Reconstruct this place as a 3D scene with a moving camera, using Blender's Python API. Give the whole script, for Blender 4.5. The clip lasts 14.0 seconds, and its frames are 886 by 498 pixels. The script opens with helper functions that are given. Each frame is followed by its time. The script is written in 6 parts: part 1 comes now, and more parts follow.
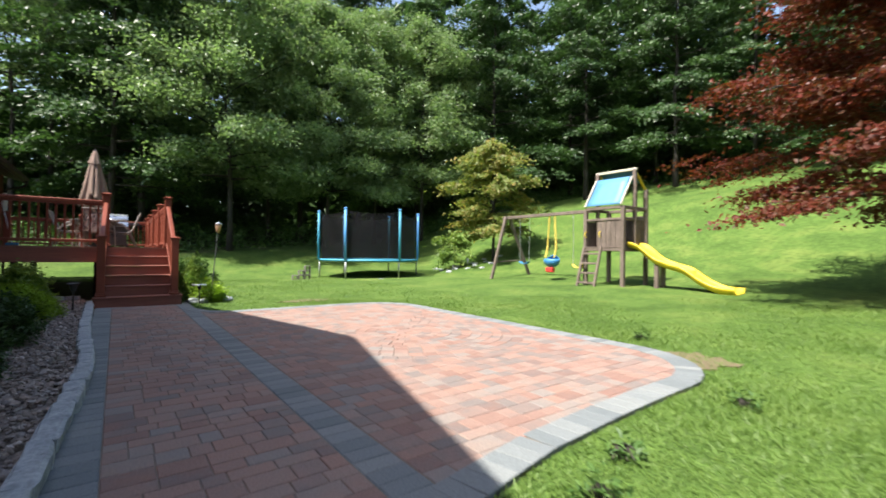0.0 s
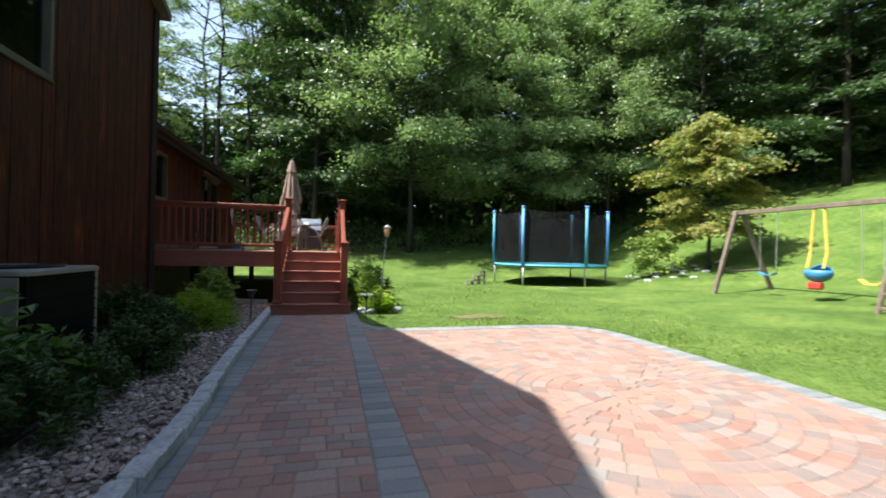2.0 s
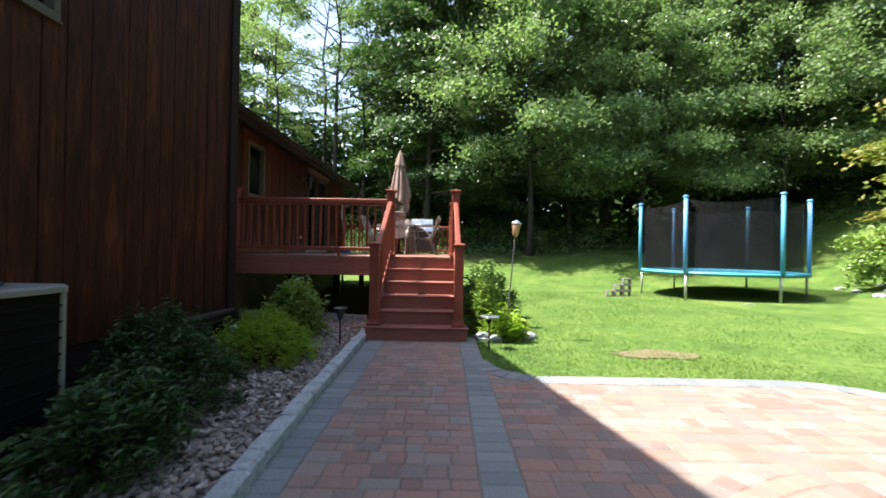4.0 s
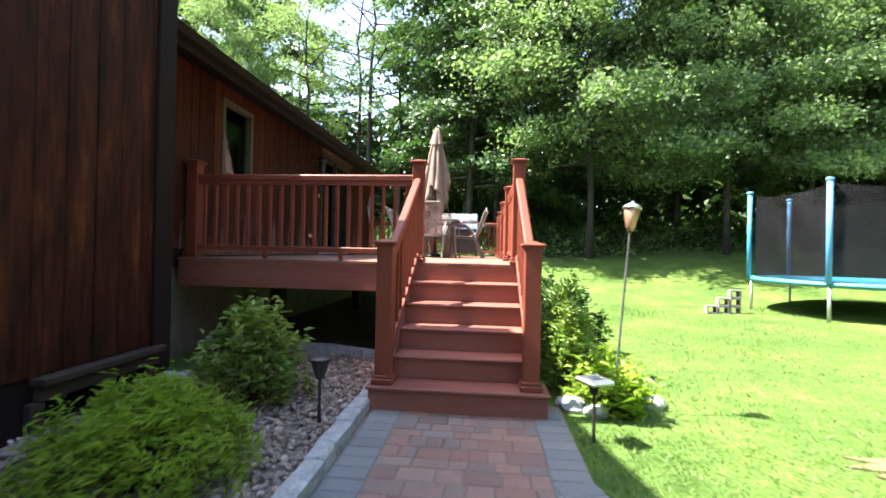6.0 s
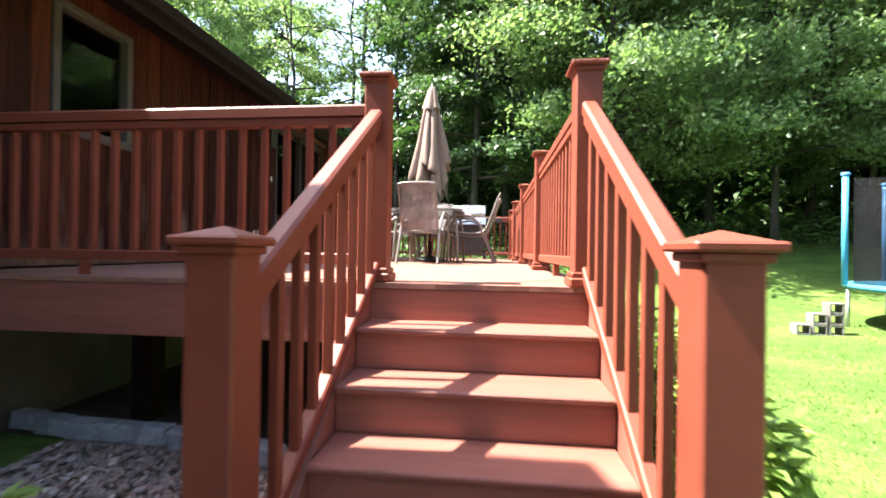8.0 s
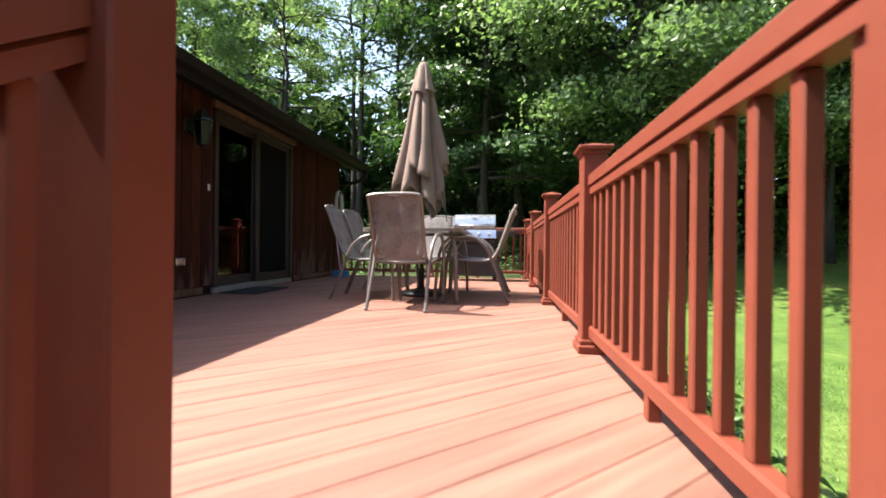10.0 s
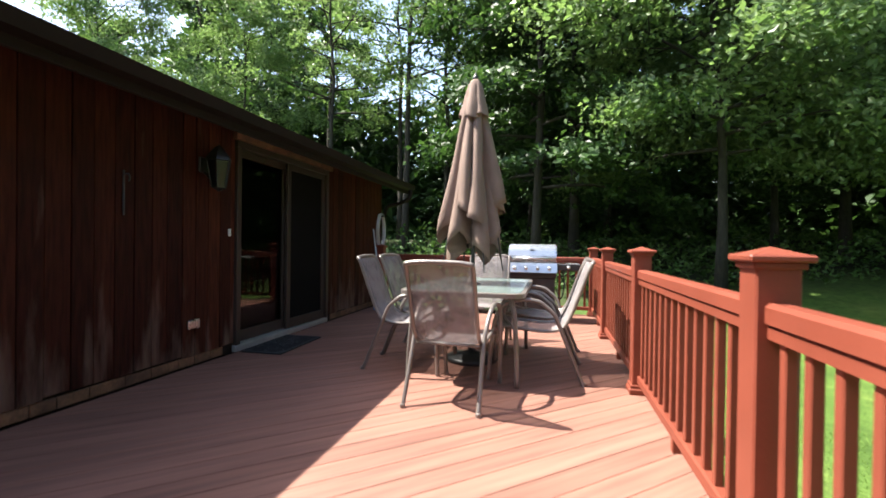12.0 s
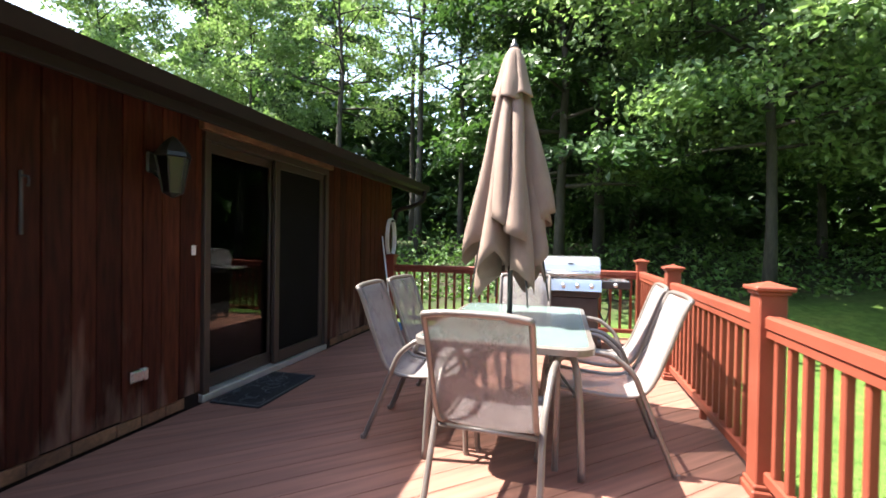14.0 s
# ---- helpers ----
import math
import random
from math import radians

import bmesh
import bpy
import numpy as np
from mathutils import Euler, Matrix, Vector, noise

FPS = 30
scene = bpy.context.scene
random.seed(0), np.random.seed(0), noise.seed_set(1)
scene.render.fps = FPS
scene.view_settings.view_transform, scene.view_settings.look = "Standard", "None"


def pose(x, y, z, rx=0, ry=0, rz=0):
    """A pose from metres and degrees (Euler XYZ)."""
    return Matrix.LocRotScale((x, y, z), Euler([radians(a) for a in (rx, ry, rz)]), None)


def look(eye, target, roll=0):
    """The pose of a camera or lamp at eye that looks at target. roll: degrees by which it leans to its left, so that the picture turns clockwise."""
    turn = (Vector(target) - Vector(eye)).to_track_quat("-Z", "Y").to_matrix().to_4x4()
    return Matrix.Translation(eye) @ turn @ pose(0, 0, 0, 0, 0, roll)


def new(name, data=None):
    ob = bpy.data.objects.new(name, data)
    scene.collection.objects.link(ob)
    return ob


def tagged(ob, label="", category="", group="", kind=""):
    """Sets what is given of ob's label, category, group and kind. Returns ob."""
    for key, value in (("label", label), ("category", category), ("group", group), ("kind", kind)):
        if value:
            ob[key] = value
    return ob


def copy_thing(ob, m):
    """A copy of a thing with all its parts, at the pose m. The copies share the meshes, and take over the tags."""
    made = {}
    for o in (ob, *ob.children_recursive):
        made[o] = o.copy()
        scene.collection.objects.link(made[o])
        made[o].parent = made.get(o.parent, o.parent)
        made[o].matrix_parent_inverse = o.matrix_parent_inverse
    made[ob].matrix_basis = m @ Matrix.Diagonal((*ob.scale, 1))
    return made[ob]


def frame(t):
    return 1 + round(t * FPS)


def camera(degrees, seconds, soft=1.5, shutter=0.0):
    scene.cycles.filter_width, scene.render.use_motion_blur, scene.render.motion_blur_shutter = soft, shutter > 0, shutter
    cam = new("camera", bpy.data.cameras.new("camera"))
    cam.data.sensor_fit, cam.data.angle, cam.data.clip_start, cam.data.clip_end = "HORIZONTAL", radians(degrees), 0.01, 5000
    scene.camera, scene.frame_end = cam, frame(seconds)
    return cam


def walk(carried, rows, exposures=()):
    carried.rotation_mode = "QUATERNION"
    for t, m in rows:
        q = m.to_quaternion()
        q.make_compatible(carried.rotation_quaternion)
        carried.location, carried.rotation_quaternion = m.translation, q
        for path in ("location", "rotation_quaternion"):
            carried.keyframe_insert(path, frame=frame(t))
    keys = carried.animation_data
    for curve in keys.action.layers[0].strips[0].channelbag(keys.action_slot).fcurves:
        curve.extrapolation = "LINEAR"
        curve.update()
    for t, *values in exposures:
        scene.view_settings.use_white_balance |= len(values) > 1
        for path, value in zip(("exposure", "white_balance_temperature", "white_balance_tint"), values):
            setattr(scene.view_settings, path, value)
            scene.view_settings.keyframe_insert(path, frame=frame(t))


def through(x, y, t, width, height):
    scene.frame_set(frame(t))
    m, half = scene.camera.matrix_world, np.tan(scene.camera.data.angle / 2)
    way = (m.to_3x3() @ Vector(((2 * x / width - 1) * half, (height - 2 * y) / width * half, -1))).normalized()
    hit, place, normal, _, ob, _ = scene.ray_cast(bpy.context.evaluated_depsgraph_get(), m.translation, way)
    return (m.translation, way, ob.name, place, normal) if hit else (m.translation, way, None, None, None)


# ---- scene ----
cam = camera(90.5, 14.0, 1.7, 0.5)
PATH = [
    (0, (0.157, -0.276, 0.998), (1.352, 1.328, 1.02), 0.7),
    (0.5, (0.385, 0.127, 1.014), (1.434, 1.83, 1.035), 0.7),
    (1, (0.558, 0.567, 1.028), (1.434, 2.365, 1.049), 0.9),
    (1.5, (0.713, 0.994, 1.089), (1.379, 2.879, 1.105), 1.0),
    (2, (0.828, 1.469, 1.129), (1.32, 3.407, 1.138), 1.2),
    (2.5, (0.874, 1.97, 1.137), (1.169, 3.948, 1.146), 1.2),
    (3, (0.903, 2.504, 1.15), (1.074, 4.497, 1.153), 1.3),
    (3.5, (0.883, 3.083, 1.143), (0.95, 5.082, 1.153), 1.2),
    (3.7, (0.88, 3.306, 1.144), (0.914, 5.306, 1.156), 1.1),
    (5.8, (0.77, 5.859, 1.215), (0.57, 7.849, 1.206), 1.1),
    (6, (0.711, 6.086, 1.177), (0.513, 8.076, 1.187), 1.2),
    (6.5, (0.669, 6.668, 1.18), (0.463, 8.657, 1.194), 1.3),
    (7, (0.624, 7.226, 1.192), (0.414, 9.215, 1.207), 1.3),
    (7.2, (0.601, 7.458, 1.184), (0.394, 9.447, 1.199), 1.2),
    (9.3, (0.566, 9.658, 1.372), (0.329, 11.644, 1.367), 0.2),
    (9.5, (0.564, 9.796, 1.409), (0.328, 11.782, 1.414), 0.7),
    (10, (0.556, 10.037, 1.575), (0.292, 12.02, 1.574), 0.6),
    (10.5, (0.51, 10.253, 1.71), (0.198, 12.228, 1.711), 0.9),
    (11, (0.475, 10.447, 1.836), (0.12, 12.415, 1.83), 0.9),
    (11.5, (0.432, 10.651, 1.963), (0.002, 12.604, 1.945), 0.8),
    (12, (0.37, 10.844, 2.116), (-0.105, 12.786, 2.1), 0.8),
    (12.5, (0.294, 11.02, 2.229), (-0.212, 12.955, 2.212), 0.9),
    (13, (0.197, 11.203, 2.271), (-0.324, 13.134, 2.251), 1.0),
    (13.5, (0.099, 11.473, 2.288), (-0.426, 13.402, 2.261), 1.0),
    (14, (0.023, 11.778, 2.291), (-0.503, 13.708, 2.264), 0.9),
]
walk(cam, [(t, look(eye, target, roll)) for t, eye, target, roll in PATH],
     [(0, 1.4), (3, 1.7), (3.7, 1.85), (5.8, 2.65), (7.2, 2.9), (9.3, 2.4), (10.5, 1.8), (12, 1.95), (14, 2.58)])

# ---- light ----
SUN_DIR = Vector((0.62, 0.03, -1.0)).normalized()
world = bpy.data.worlds.new("world")
scene.world = world
world.use_nodes = True
wn = world.node_tree
sky = wn.nodes.new("ShaderNodeTexSky")
sky.sky_type = "NISHITA"
sky.sun_disc = False
sky.sun_elevation = math.asin(-SUN_DIR.z)
sky.sun_rotation = math.atan2(-SUN_DIR.x, -SUN_DIR.y)
sky.air_density, sky.dust_density, sky.ozone_density = 1.0, 1.5, 1.0
wn.nodes["Background"].inputs[1].default_value = 0.13
haze = wn.nodes.new("ShaderNodeMix")          # thin summer haze takes the edge off the blue
haze.data_type, haze.blend_type = "RGBA", "MULTIPLY"
haze.inputs["Factor"].default_value = 1.0
haze.inputs[7].default_value = (1.09, 1.0, 0.93, 1)
wn.links.new(sky.outputs[0], haze.inputs[6])
wn.links.new(haze.outputs[2], wn.nodes["Background"].inputs[0])
sun_data = bpy.data.lights.new("sun", "SUN")
sun_data.energy, sun_data.angle, sun_data.color = 5.0, radians(0.53), (1.0, 0.95, 0.86)
sun = new("sun", sun_data)
sun.matrix_world = look((0, 0, 0), SUN_DIR)
scene.view_settings.exposure = 0.0

# ---- materials ----
def nodes_of(name):
    m = bpy.data.materials.new(name)
    m.use_nodes = True
    return m, m.node_tree, m.node_tree.nodes["Principled BSDF"]


def surface(name, colors, scale=8.0, rough=0.7, bump=0.2, bump_scale=60.0, metal=0.0, pick="", stretch=(1, 1, 1), fine=0.35, spec=0.5, turn=0.0):
    """Colours mixed by large noise, fine grain on top, bump; pick: 'object' or 'island' gives each piece its own tone."""
    m, nt, b = nodes_of(name)
    n, l = nt.nodes, nt.links
    geo = n.new("ShaderNodeNewGeometry")
    mp = n.new("ShaderNodeMapping")
    mp.inputs["Scale"].default_value = stretch
    rot = n.new("ShaderNodeMapping")
    rot.inputs["Rotation"].default_value = (0, 0, radians(turn))
    l.new(geo.outputs["Position"], rot.inputs[0])
    l.new(rot.outputs[0], mp.inputs[0])
    big = n.new("ShaderNodeTexNoise")
    big.inputs["Scale"].default_value, big.inputs["Detail"].default_value, big.inputs["Roughness"].default_value = scale, 5, 0.6
    l.new(mp.outputs[0], big.inputs["Vector"])
    ramp = n.new("ShaderNodeValToRGB")
    e = ramp.color_ramp.elements
    lo, hi = (0.0, 1.0) if pick else (0.3, 0.7)
    for i, c in enumerate(colors):
        p = lo + (hi - lo) * i / max(1, len(colors) - 1)
        el = e[i] if i < 2 else e.new(p)
        el.position, el.color = p, (*c, 1)
    if pick:
        src = n.new("ShaderNodeObjectInfo").outputs["Random"] if pick == "object" else geo.outputs["Random Per Island"]
        mixv = n.new("ShaderNodeMath")
        mixv.operation = "MULTIPLY_ADD"
        mixv.inputs[1].default_value = 0.3
        l.new(big.outputs["Fac"], mixv.inputs[0])
        sub = n.new("ShaderNodeMath")
        sub.operation = "MULTIPLY_ADD"
        sub.inputs[1].default_value, sub.inputs[2].default_value = 0.85, -0.07
        l.new(src, sub.inputs[0])
        l.new(sub.outputs[0], mixv.inputs[2])
        l.new(mixv.outputs[0], ramp.inputs[0])
    else:
        l.new(big.outputs["Fac"], ramp.inputs[0])
    grain = n.new("ShaderNodeTexNoise")
    grain.inputs["Scale"].default_value, grain.inputs["Detail"].default_value = bump_scale, 4
    l.new(mp.outputs[0], grain.inputs["Vector"])
    mul = n.new("ShaderNodeMix")
    mul.data_type, mul.blend_type = "RGBA", "MULTIPLY"
    mul.inputs["Factor"].default_value = fine
    l.new(ramp.outputs[0], mul.inputs[6])
    gr = n.new("ShaderNodeValToRGB")
    gr.color_ramp.elements[0].position, gr.color_ramp.elements[1].position = 0.3, 0.65
    gr.color_ramp.elements[0].color = (0.25, 0.25, 0.25, 1)
    gr.color_ramp.elements[1].color = (1.15, 1.15, 1.15, 1)
    l.new(grain.outputs["Fac"], gr.inputs[0])
    l.new(gr.outputs[0], mul.inputs[7])
    l.new(mul.outputs[2], b.inputs["Base Color"])
    rr = n.new("ShaderNodeMath")
    rr.operation = "MULTIPLY_ADD"
    rr.inputs[1].default_value, rr.inputs[2].default_value = 0.2, rough - 0.1
    l.new(big.outputs["Fac"], rr.inputs[0])
    l.new(rr.outputs[0], b.inputs["Roughness"])
    b.inputs["Metallic"].default_value = metal
    b.inputs["Specular IOR Level"].default_value = spec
    if bump:
        bp = n.new("ShaderNodeBump")
        bp.inputs["Strength"].default_value, bp.inputs["Distance"].default_value = bump, 0.01
        l.new(grain.outputs["Fac"], bp.inputs["Height"])
        l.new(bp.outputs[0], b.inputs["Normal"])
    return m


def leafy(name, colors, through=0.35, rough=0.5):
    """Leaves: a tone for each leaf, patches of tone over the crown, light coming through."""
    m, nt, b = nodes_of(name)
    n, l = nt.nodes, nt.links
    geo = n.new("ShaderNodeNewGeometry")
    big = n.new("ShaderNodeTexNoise")
    big.inputs["Scale"].default_value = 0.7
    l.new(geo.outputs["Position"], big.inputs["Vector"])
    mix = n.new("ShaderNodeMath")
    mix.operation = "MULTIPLY_ADD"
    mix.inputs[1].default_value = 0.55
    l.new(geo.outputs["Random Per Island"], mix.inputs[0])
    sc = n.new("ShaderNodeMath")
    sc.operation = "MULTIPLY_ADD"
    sc.inputs[1].default_value, sc.inputs[2].default_value = 0.8, -0.15
    l.new(big.outputs["Fac"], sc.inputs[0])
    l.new(sc.outputs[0], mix.inputs[2])
    ramp = n.new("ShaderNodeValToRGB")
    e = ramp.color_ramp.elements
    for i, c in enumerate(colors):
        p = i / max(1, len(colors) - 1)
        el = e[i] if i < 2 else e.new(p)
        el.position, el.color = p, (*c, 1)
    l.new(mix.outputs[0], ramp.inputs[0])
    l.new(ramp.outputs[0], b.inputs["Base Color"])
    b.inputs["Roughness"].default_value = rough
    b.inputs["Specular IOR Level"].default_value = 0.4
    tr = n.new("ShaderNodeBsdfTranslucent")
    br = n.new("ShaderNodeMix")
    br.data_type, br.blend_type = "RGBA", "MULTIPLY"
    br.inputs["Factor"].default_value = 1.0
    br.inputs[7].default_value = (1.2, 1.35, 0.8, 1)
    l.new(ramp.outputs[0], br.inputs[6])
    l.new(br.outputs[2], tr.inputs[0])
    ms = n.new("ShaderNodeMixShader")
    ms.inputs[0].default_value = through
    l.new(b.outputs[0], ms.inputs[1])
    l.new(tr.outputs[0], ms.inputs[2])
    l.new(ms.outputs[0], n["Material Output"].inputs[0])
    return m


def glass(name, tint=(0.8, 0.9, 0.88), clear=0.85, rough=0.0):
    """A thin pane: mirror-like gloss by Fresnel over a clear sheet."""
    m, nt, b = nodes_of(name)
    n, l = nt.nodes, nt.links
    n.remove(b)
    gl = n.new("ShaderNodeBsdfGlossy")
    gl.inputs["Roughness"].default_value = rough
    tr = n.new("ShaderNodeBsdfTransparent")
    tr.inputs[0].default_value = (*[clear * c for c in tint], 1)
    fr = n.new("ShaderNodeFresnel")
    fr.inputs[0].default_value = 1.6
    mx = n.new("ShaderNodeMixShader")
    l.new(fr.outputs[0], mx.inputs[0])
    l.new(tr.outputs[0], mx.inputs[1])
    l.new(gl.outputs[0], mx.inputs[2])
    l.new(mx.outputs[0], n["Material Output"].inputs[0])
    return m


PAVER_TONES = [(0.12, 0.12, 0.12), (0.215, 0.125, 0.10), (0.255, 0.165, 0.135), (0.165, 0.14, 0.13), (0.27, 0.16, 0.125), (0.235, 0.185, 0.16), (0.185, 0.18, 0.175)]
M_PAVER = surface("paver_red", PAVER_TONES, 5, 0.85, 0.35, 90, pick="object", fine=0.3)
M_PAVER_FAR = surface("paver_red_field", PAVER_TONES, 5, 0.85, 0.35, 90, pick="island", fine=0.3)
M_BORDER = surface("paver_grey", [(0.12, 0.138, 0.145), (0.165, 0.182, 0.188), (0.205, 0.218, 0.216)], 6, 0.85, 0.35, 90, pick="object", fine=0.3)
M_BORDER_FAR = surface("paver_grey_field", [(0.12, 0.138, 0.145), (0.165, 0.182, 0.188), (0.205, 0.218, 0.216)], 6, 0.85, 0.35, 90, pick="island", fine=0.3)
M_SAND = surface("joint_sand", [(0.15, 0.125, 0.10), (0.22, 0.185, 0.15)], 12, 0.95, 0.4, 200)
M_GRANITE = surface("granite", [(0.24, 0.265, 0.28), (0.42, 0.44, 0.45)], 9, 0.8, 0.7, 45, fine=0.35)
M_GRAVEL = surface("gravel", [(0.10, 0.083, 0.073), (0.31, 0.24, 0.195), (0.175, 0.152, 0.14), (0.56, 0.49, 0.43)], 9, 0.85, 0.3, 80, pick="island")
M_GRIT = surface("gravel_grit", [(0.07, 0.058, 0.05), (0.22, 0.18, 0.15), (0.34, 0.30, 0.26)], 55, 0.9, 0.8, 130)
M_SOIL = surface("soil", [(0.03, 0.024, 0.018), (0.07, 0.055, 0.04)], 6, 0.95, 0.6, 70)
M_DECK = surface("composite_deck", [(0.175, 0.079, 0.056), (0.26, 0.122, 0.088), (0.215, 0.10, 0.071)], 6, 0.6, 0.15, 22, stretch=(0.06, 1, 1), pick="object", fine=0.45, turn=-43)
M_RAIL = surface("composite_rail", [(0.155, 0.037, 0.021), (0.20, 0.049, 0.028)], 3, 0.5, 0.015, 120, fine=0.08, spec=0.3)
M_STAIR = surface("composite_stair", [(0.19, 0.062, 0.043), (0.26, 0.088, 0.06)], 4, 0.6, 0.12, 40, fine=0.25, stretch=(0.08, 1, 1))
M_SIDING = surface("stained_siding", [(0.018, 0.005, 0.0034), (0.036, 0.0092, 0.0052), (0.058, 0.0145, 0.0074), (0.11, 0.032, 0.0135)], 8.0, 0.62, 0.5, 30, stretch=(1, 1, 0.16), fine=0.8, spec=0.2)
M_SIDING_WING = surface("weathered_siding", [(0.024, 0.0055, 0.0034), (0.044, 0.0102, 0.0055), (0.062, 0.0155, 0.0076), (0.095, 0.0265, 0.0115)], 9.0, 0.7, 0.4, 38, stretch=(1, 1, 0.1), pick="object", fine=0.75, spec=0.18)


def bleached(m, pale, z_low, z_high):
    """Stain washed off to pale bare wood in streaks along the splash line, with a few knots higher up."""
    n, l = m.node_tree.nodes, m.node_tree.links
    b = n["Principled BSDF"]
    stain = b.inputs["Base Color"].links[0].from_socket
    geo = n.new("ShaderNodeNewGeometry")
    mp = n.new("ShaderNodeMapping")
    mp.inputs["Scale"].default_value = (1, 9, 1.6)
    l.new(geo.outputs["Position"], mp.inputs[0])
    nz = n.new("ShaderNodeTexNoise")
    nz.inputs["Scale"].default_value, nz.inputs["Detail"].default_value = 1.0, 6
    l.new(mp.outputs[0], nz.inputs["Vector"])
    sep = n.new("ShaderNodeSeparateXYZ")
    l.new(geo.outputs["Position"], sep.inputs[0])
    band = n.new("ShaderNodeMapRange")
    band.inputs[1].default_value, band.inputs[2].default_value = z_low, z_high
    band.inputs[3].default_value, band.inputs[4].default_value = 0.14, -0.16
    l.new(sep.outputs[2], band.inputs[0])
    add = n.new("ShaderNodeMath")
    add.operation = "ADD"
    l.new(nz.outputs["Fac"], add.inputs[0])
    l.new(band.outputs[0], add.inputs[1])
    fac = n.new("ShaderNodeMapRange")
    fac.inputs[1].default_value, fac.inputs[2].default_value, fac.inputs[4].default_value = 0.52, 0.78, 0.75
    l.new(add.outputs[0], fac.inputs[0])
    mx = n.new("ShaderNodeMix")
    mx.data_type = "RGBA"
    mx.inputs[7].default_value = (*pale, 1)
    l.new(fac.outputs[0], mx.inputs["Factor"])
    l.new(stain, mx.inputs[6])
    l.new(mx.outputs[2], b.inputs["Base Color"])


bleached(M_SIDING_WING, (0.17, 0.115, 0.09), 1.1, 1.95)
M_TRIM = surface("dark_trim", [(0.006, 0.0026, 0.002), (0.013, 0.005, 0.0036)], 3, 0.75, 0.3, 40, stretch=(1, 0.3, 0.3), spec=0.3)
M_BASEWOOD = surface("bare_base_wood", [(0.06, 0.03, 0.018), (0.22, 0.115, 0.06)], 5, 0.8, 0.4, 50)
M_OLDWOOD = surface("old_hatch_wood", [(0.022, 0.012, 0.008), (0.055, 0.034, 0.024)], 6, 0.85, 0.4, 40, stretch=(1, 0.2, 1))
M_CONCRETE = surface("concrete", [(0.09, 0.09, 0.075), (0.17, 0.165, 0.14)], 3, 0.9, 0.3, 60)
M_SHINGLE = surface("roof_shingle", [(0.06, 0.05, 0.045), (0.11, 0.09, 0.08)], 5, 0.9, 0.6, 60)
M_FRAME = surface("window_frame", [(0.06, 0.055, 0.045), (0.09, 0.08, 0.066)], 5, 0.5, 0.05, 80, fine=0.1)
M_DOORFRAME = surface("door_frame", [(0.03, 0.022, 0.018), (0.046, 0.034, 0.028)], 5, 0.45, 0.05, 80, fine=0.1)
M_GLASS = glass("window_glass")
# dark base colour stands in for the lack of light indoors
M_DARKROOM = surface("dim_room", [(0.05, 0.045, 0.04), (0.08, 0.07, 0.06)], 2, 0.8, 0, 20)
M_SCREEN = surface("screen_mesh", [(0.005, 0.005, 0.005), (0.009, 0.009, 0.009)], 3, 0.8, 0.1, 400, spec=0.08)
M_BARK = surface("bark", [(0.022, 0.018, 0.014), (0.06, 0.05, 0.041)], 4, 0.9, 0.9, 25, stretch=(1, 1, 0.25), fine=0.6)
M_LEAF = leafy("leaf_bright", [(0.08, 0.14, 0.056), (0.16, 0.236, 0.10), (0.25, 0.322, 0.155)], 0.45, 0.38)
M_LEAF_DARK = leafy("leaf_dark", [(0.02, 0.046, 0.016), (0.042, 0.085, 0.027), (0.08, 0.14, 0.045)], 0.28, 0.4)
M_LEAF_RED = leafy("leaf_red_maple", [(0.055, 0.022, 0.012), (0.15, 0.024, 0.014), (0.05, 0.05, 0.016)], 0.4)
M_LEAF_GOLD = leafy("leaf_gold_green", [(0.11, 0.17, 0.042), (0.19, 0.225, 0.06), (0.33, 0.21, 0.065)], 0.45)
M_LEAF_LIME = leafy("leaf_lime", [(0.13, 0.22, 0.022), (0.23, 0.34, 0.035), (0.32, 0.43, 0.06)], 0.35)
M_LEAF_SHRUB = leafy("leaf_shrub", [(0.035, 0.08, 0.02), (0.07, 0.14, 0.034), (0.13, 0.21, 0.05)], 0.25, 0.45)
M_LEAF_AZALEA = leafy("leaf_azalea", [(0.018, 0.042, 0.011), (0.037, 0.078, 0.02), (0.072, 0.125, 0.03)], 0.2, 0.5)
M_LEAF_TIPS = leafy("leaf_yellow_tips", [(0.06, 0.13, 0.03), (0.14, 0.23, 0.05), (0.30, 0.37, 0.075)], 0.3, 0.45)
M_GRASS = leafy("grass_blade", [(0.075, 0.135, 0.027), (0.12, 0.20, 0.04), (0.17, 0.25, 0.06)], 0.35, 0.55)


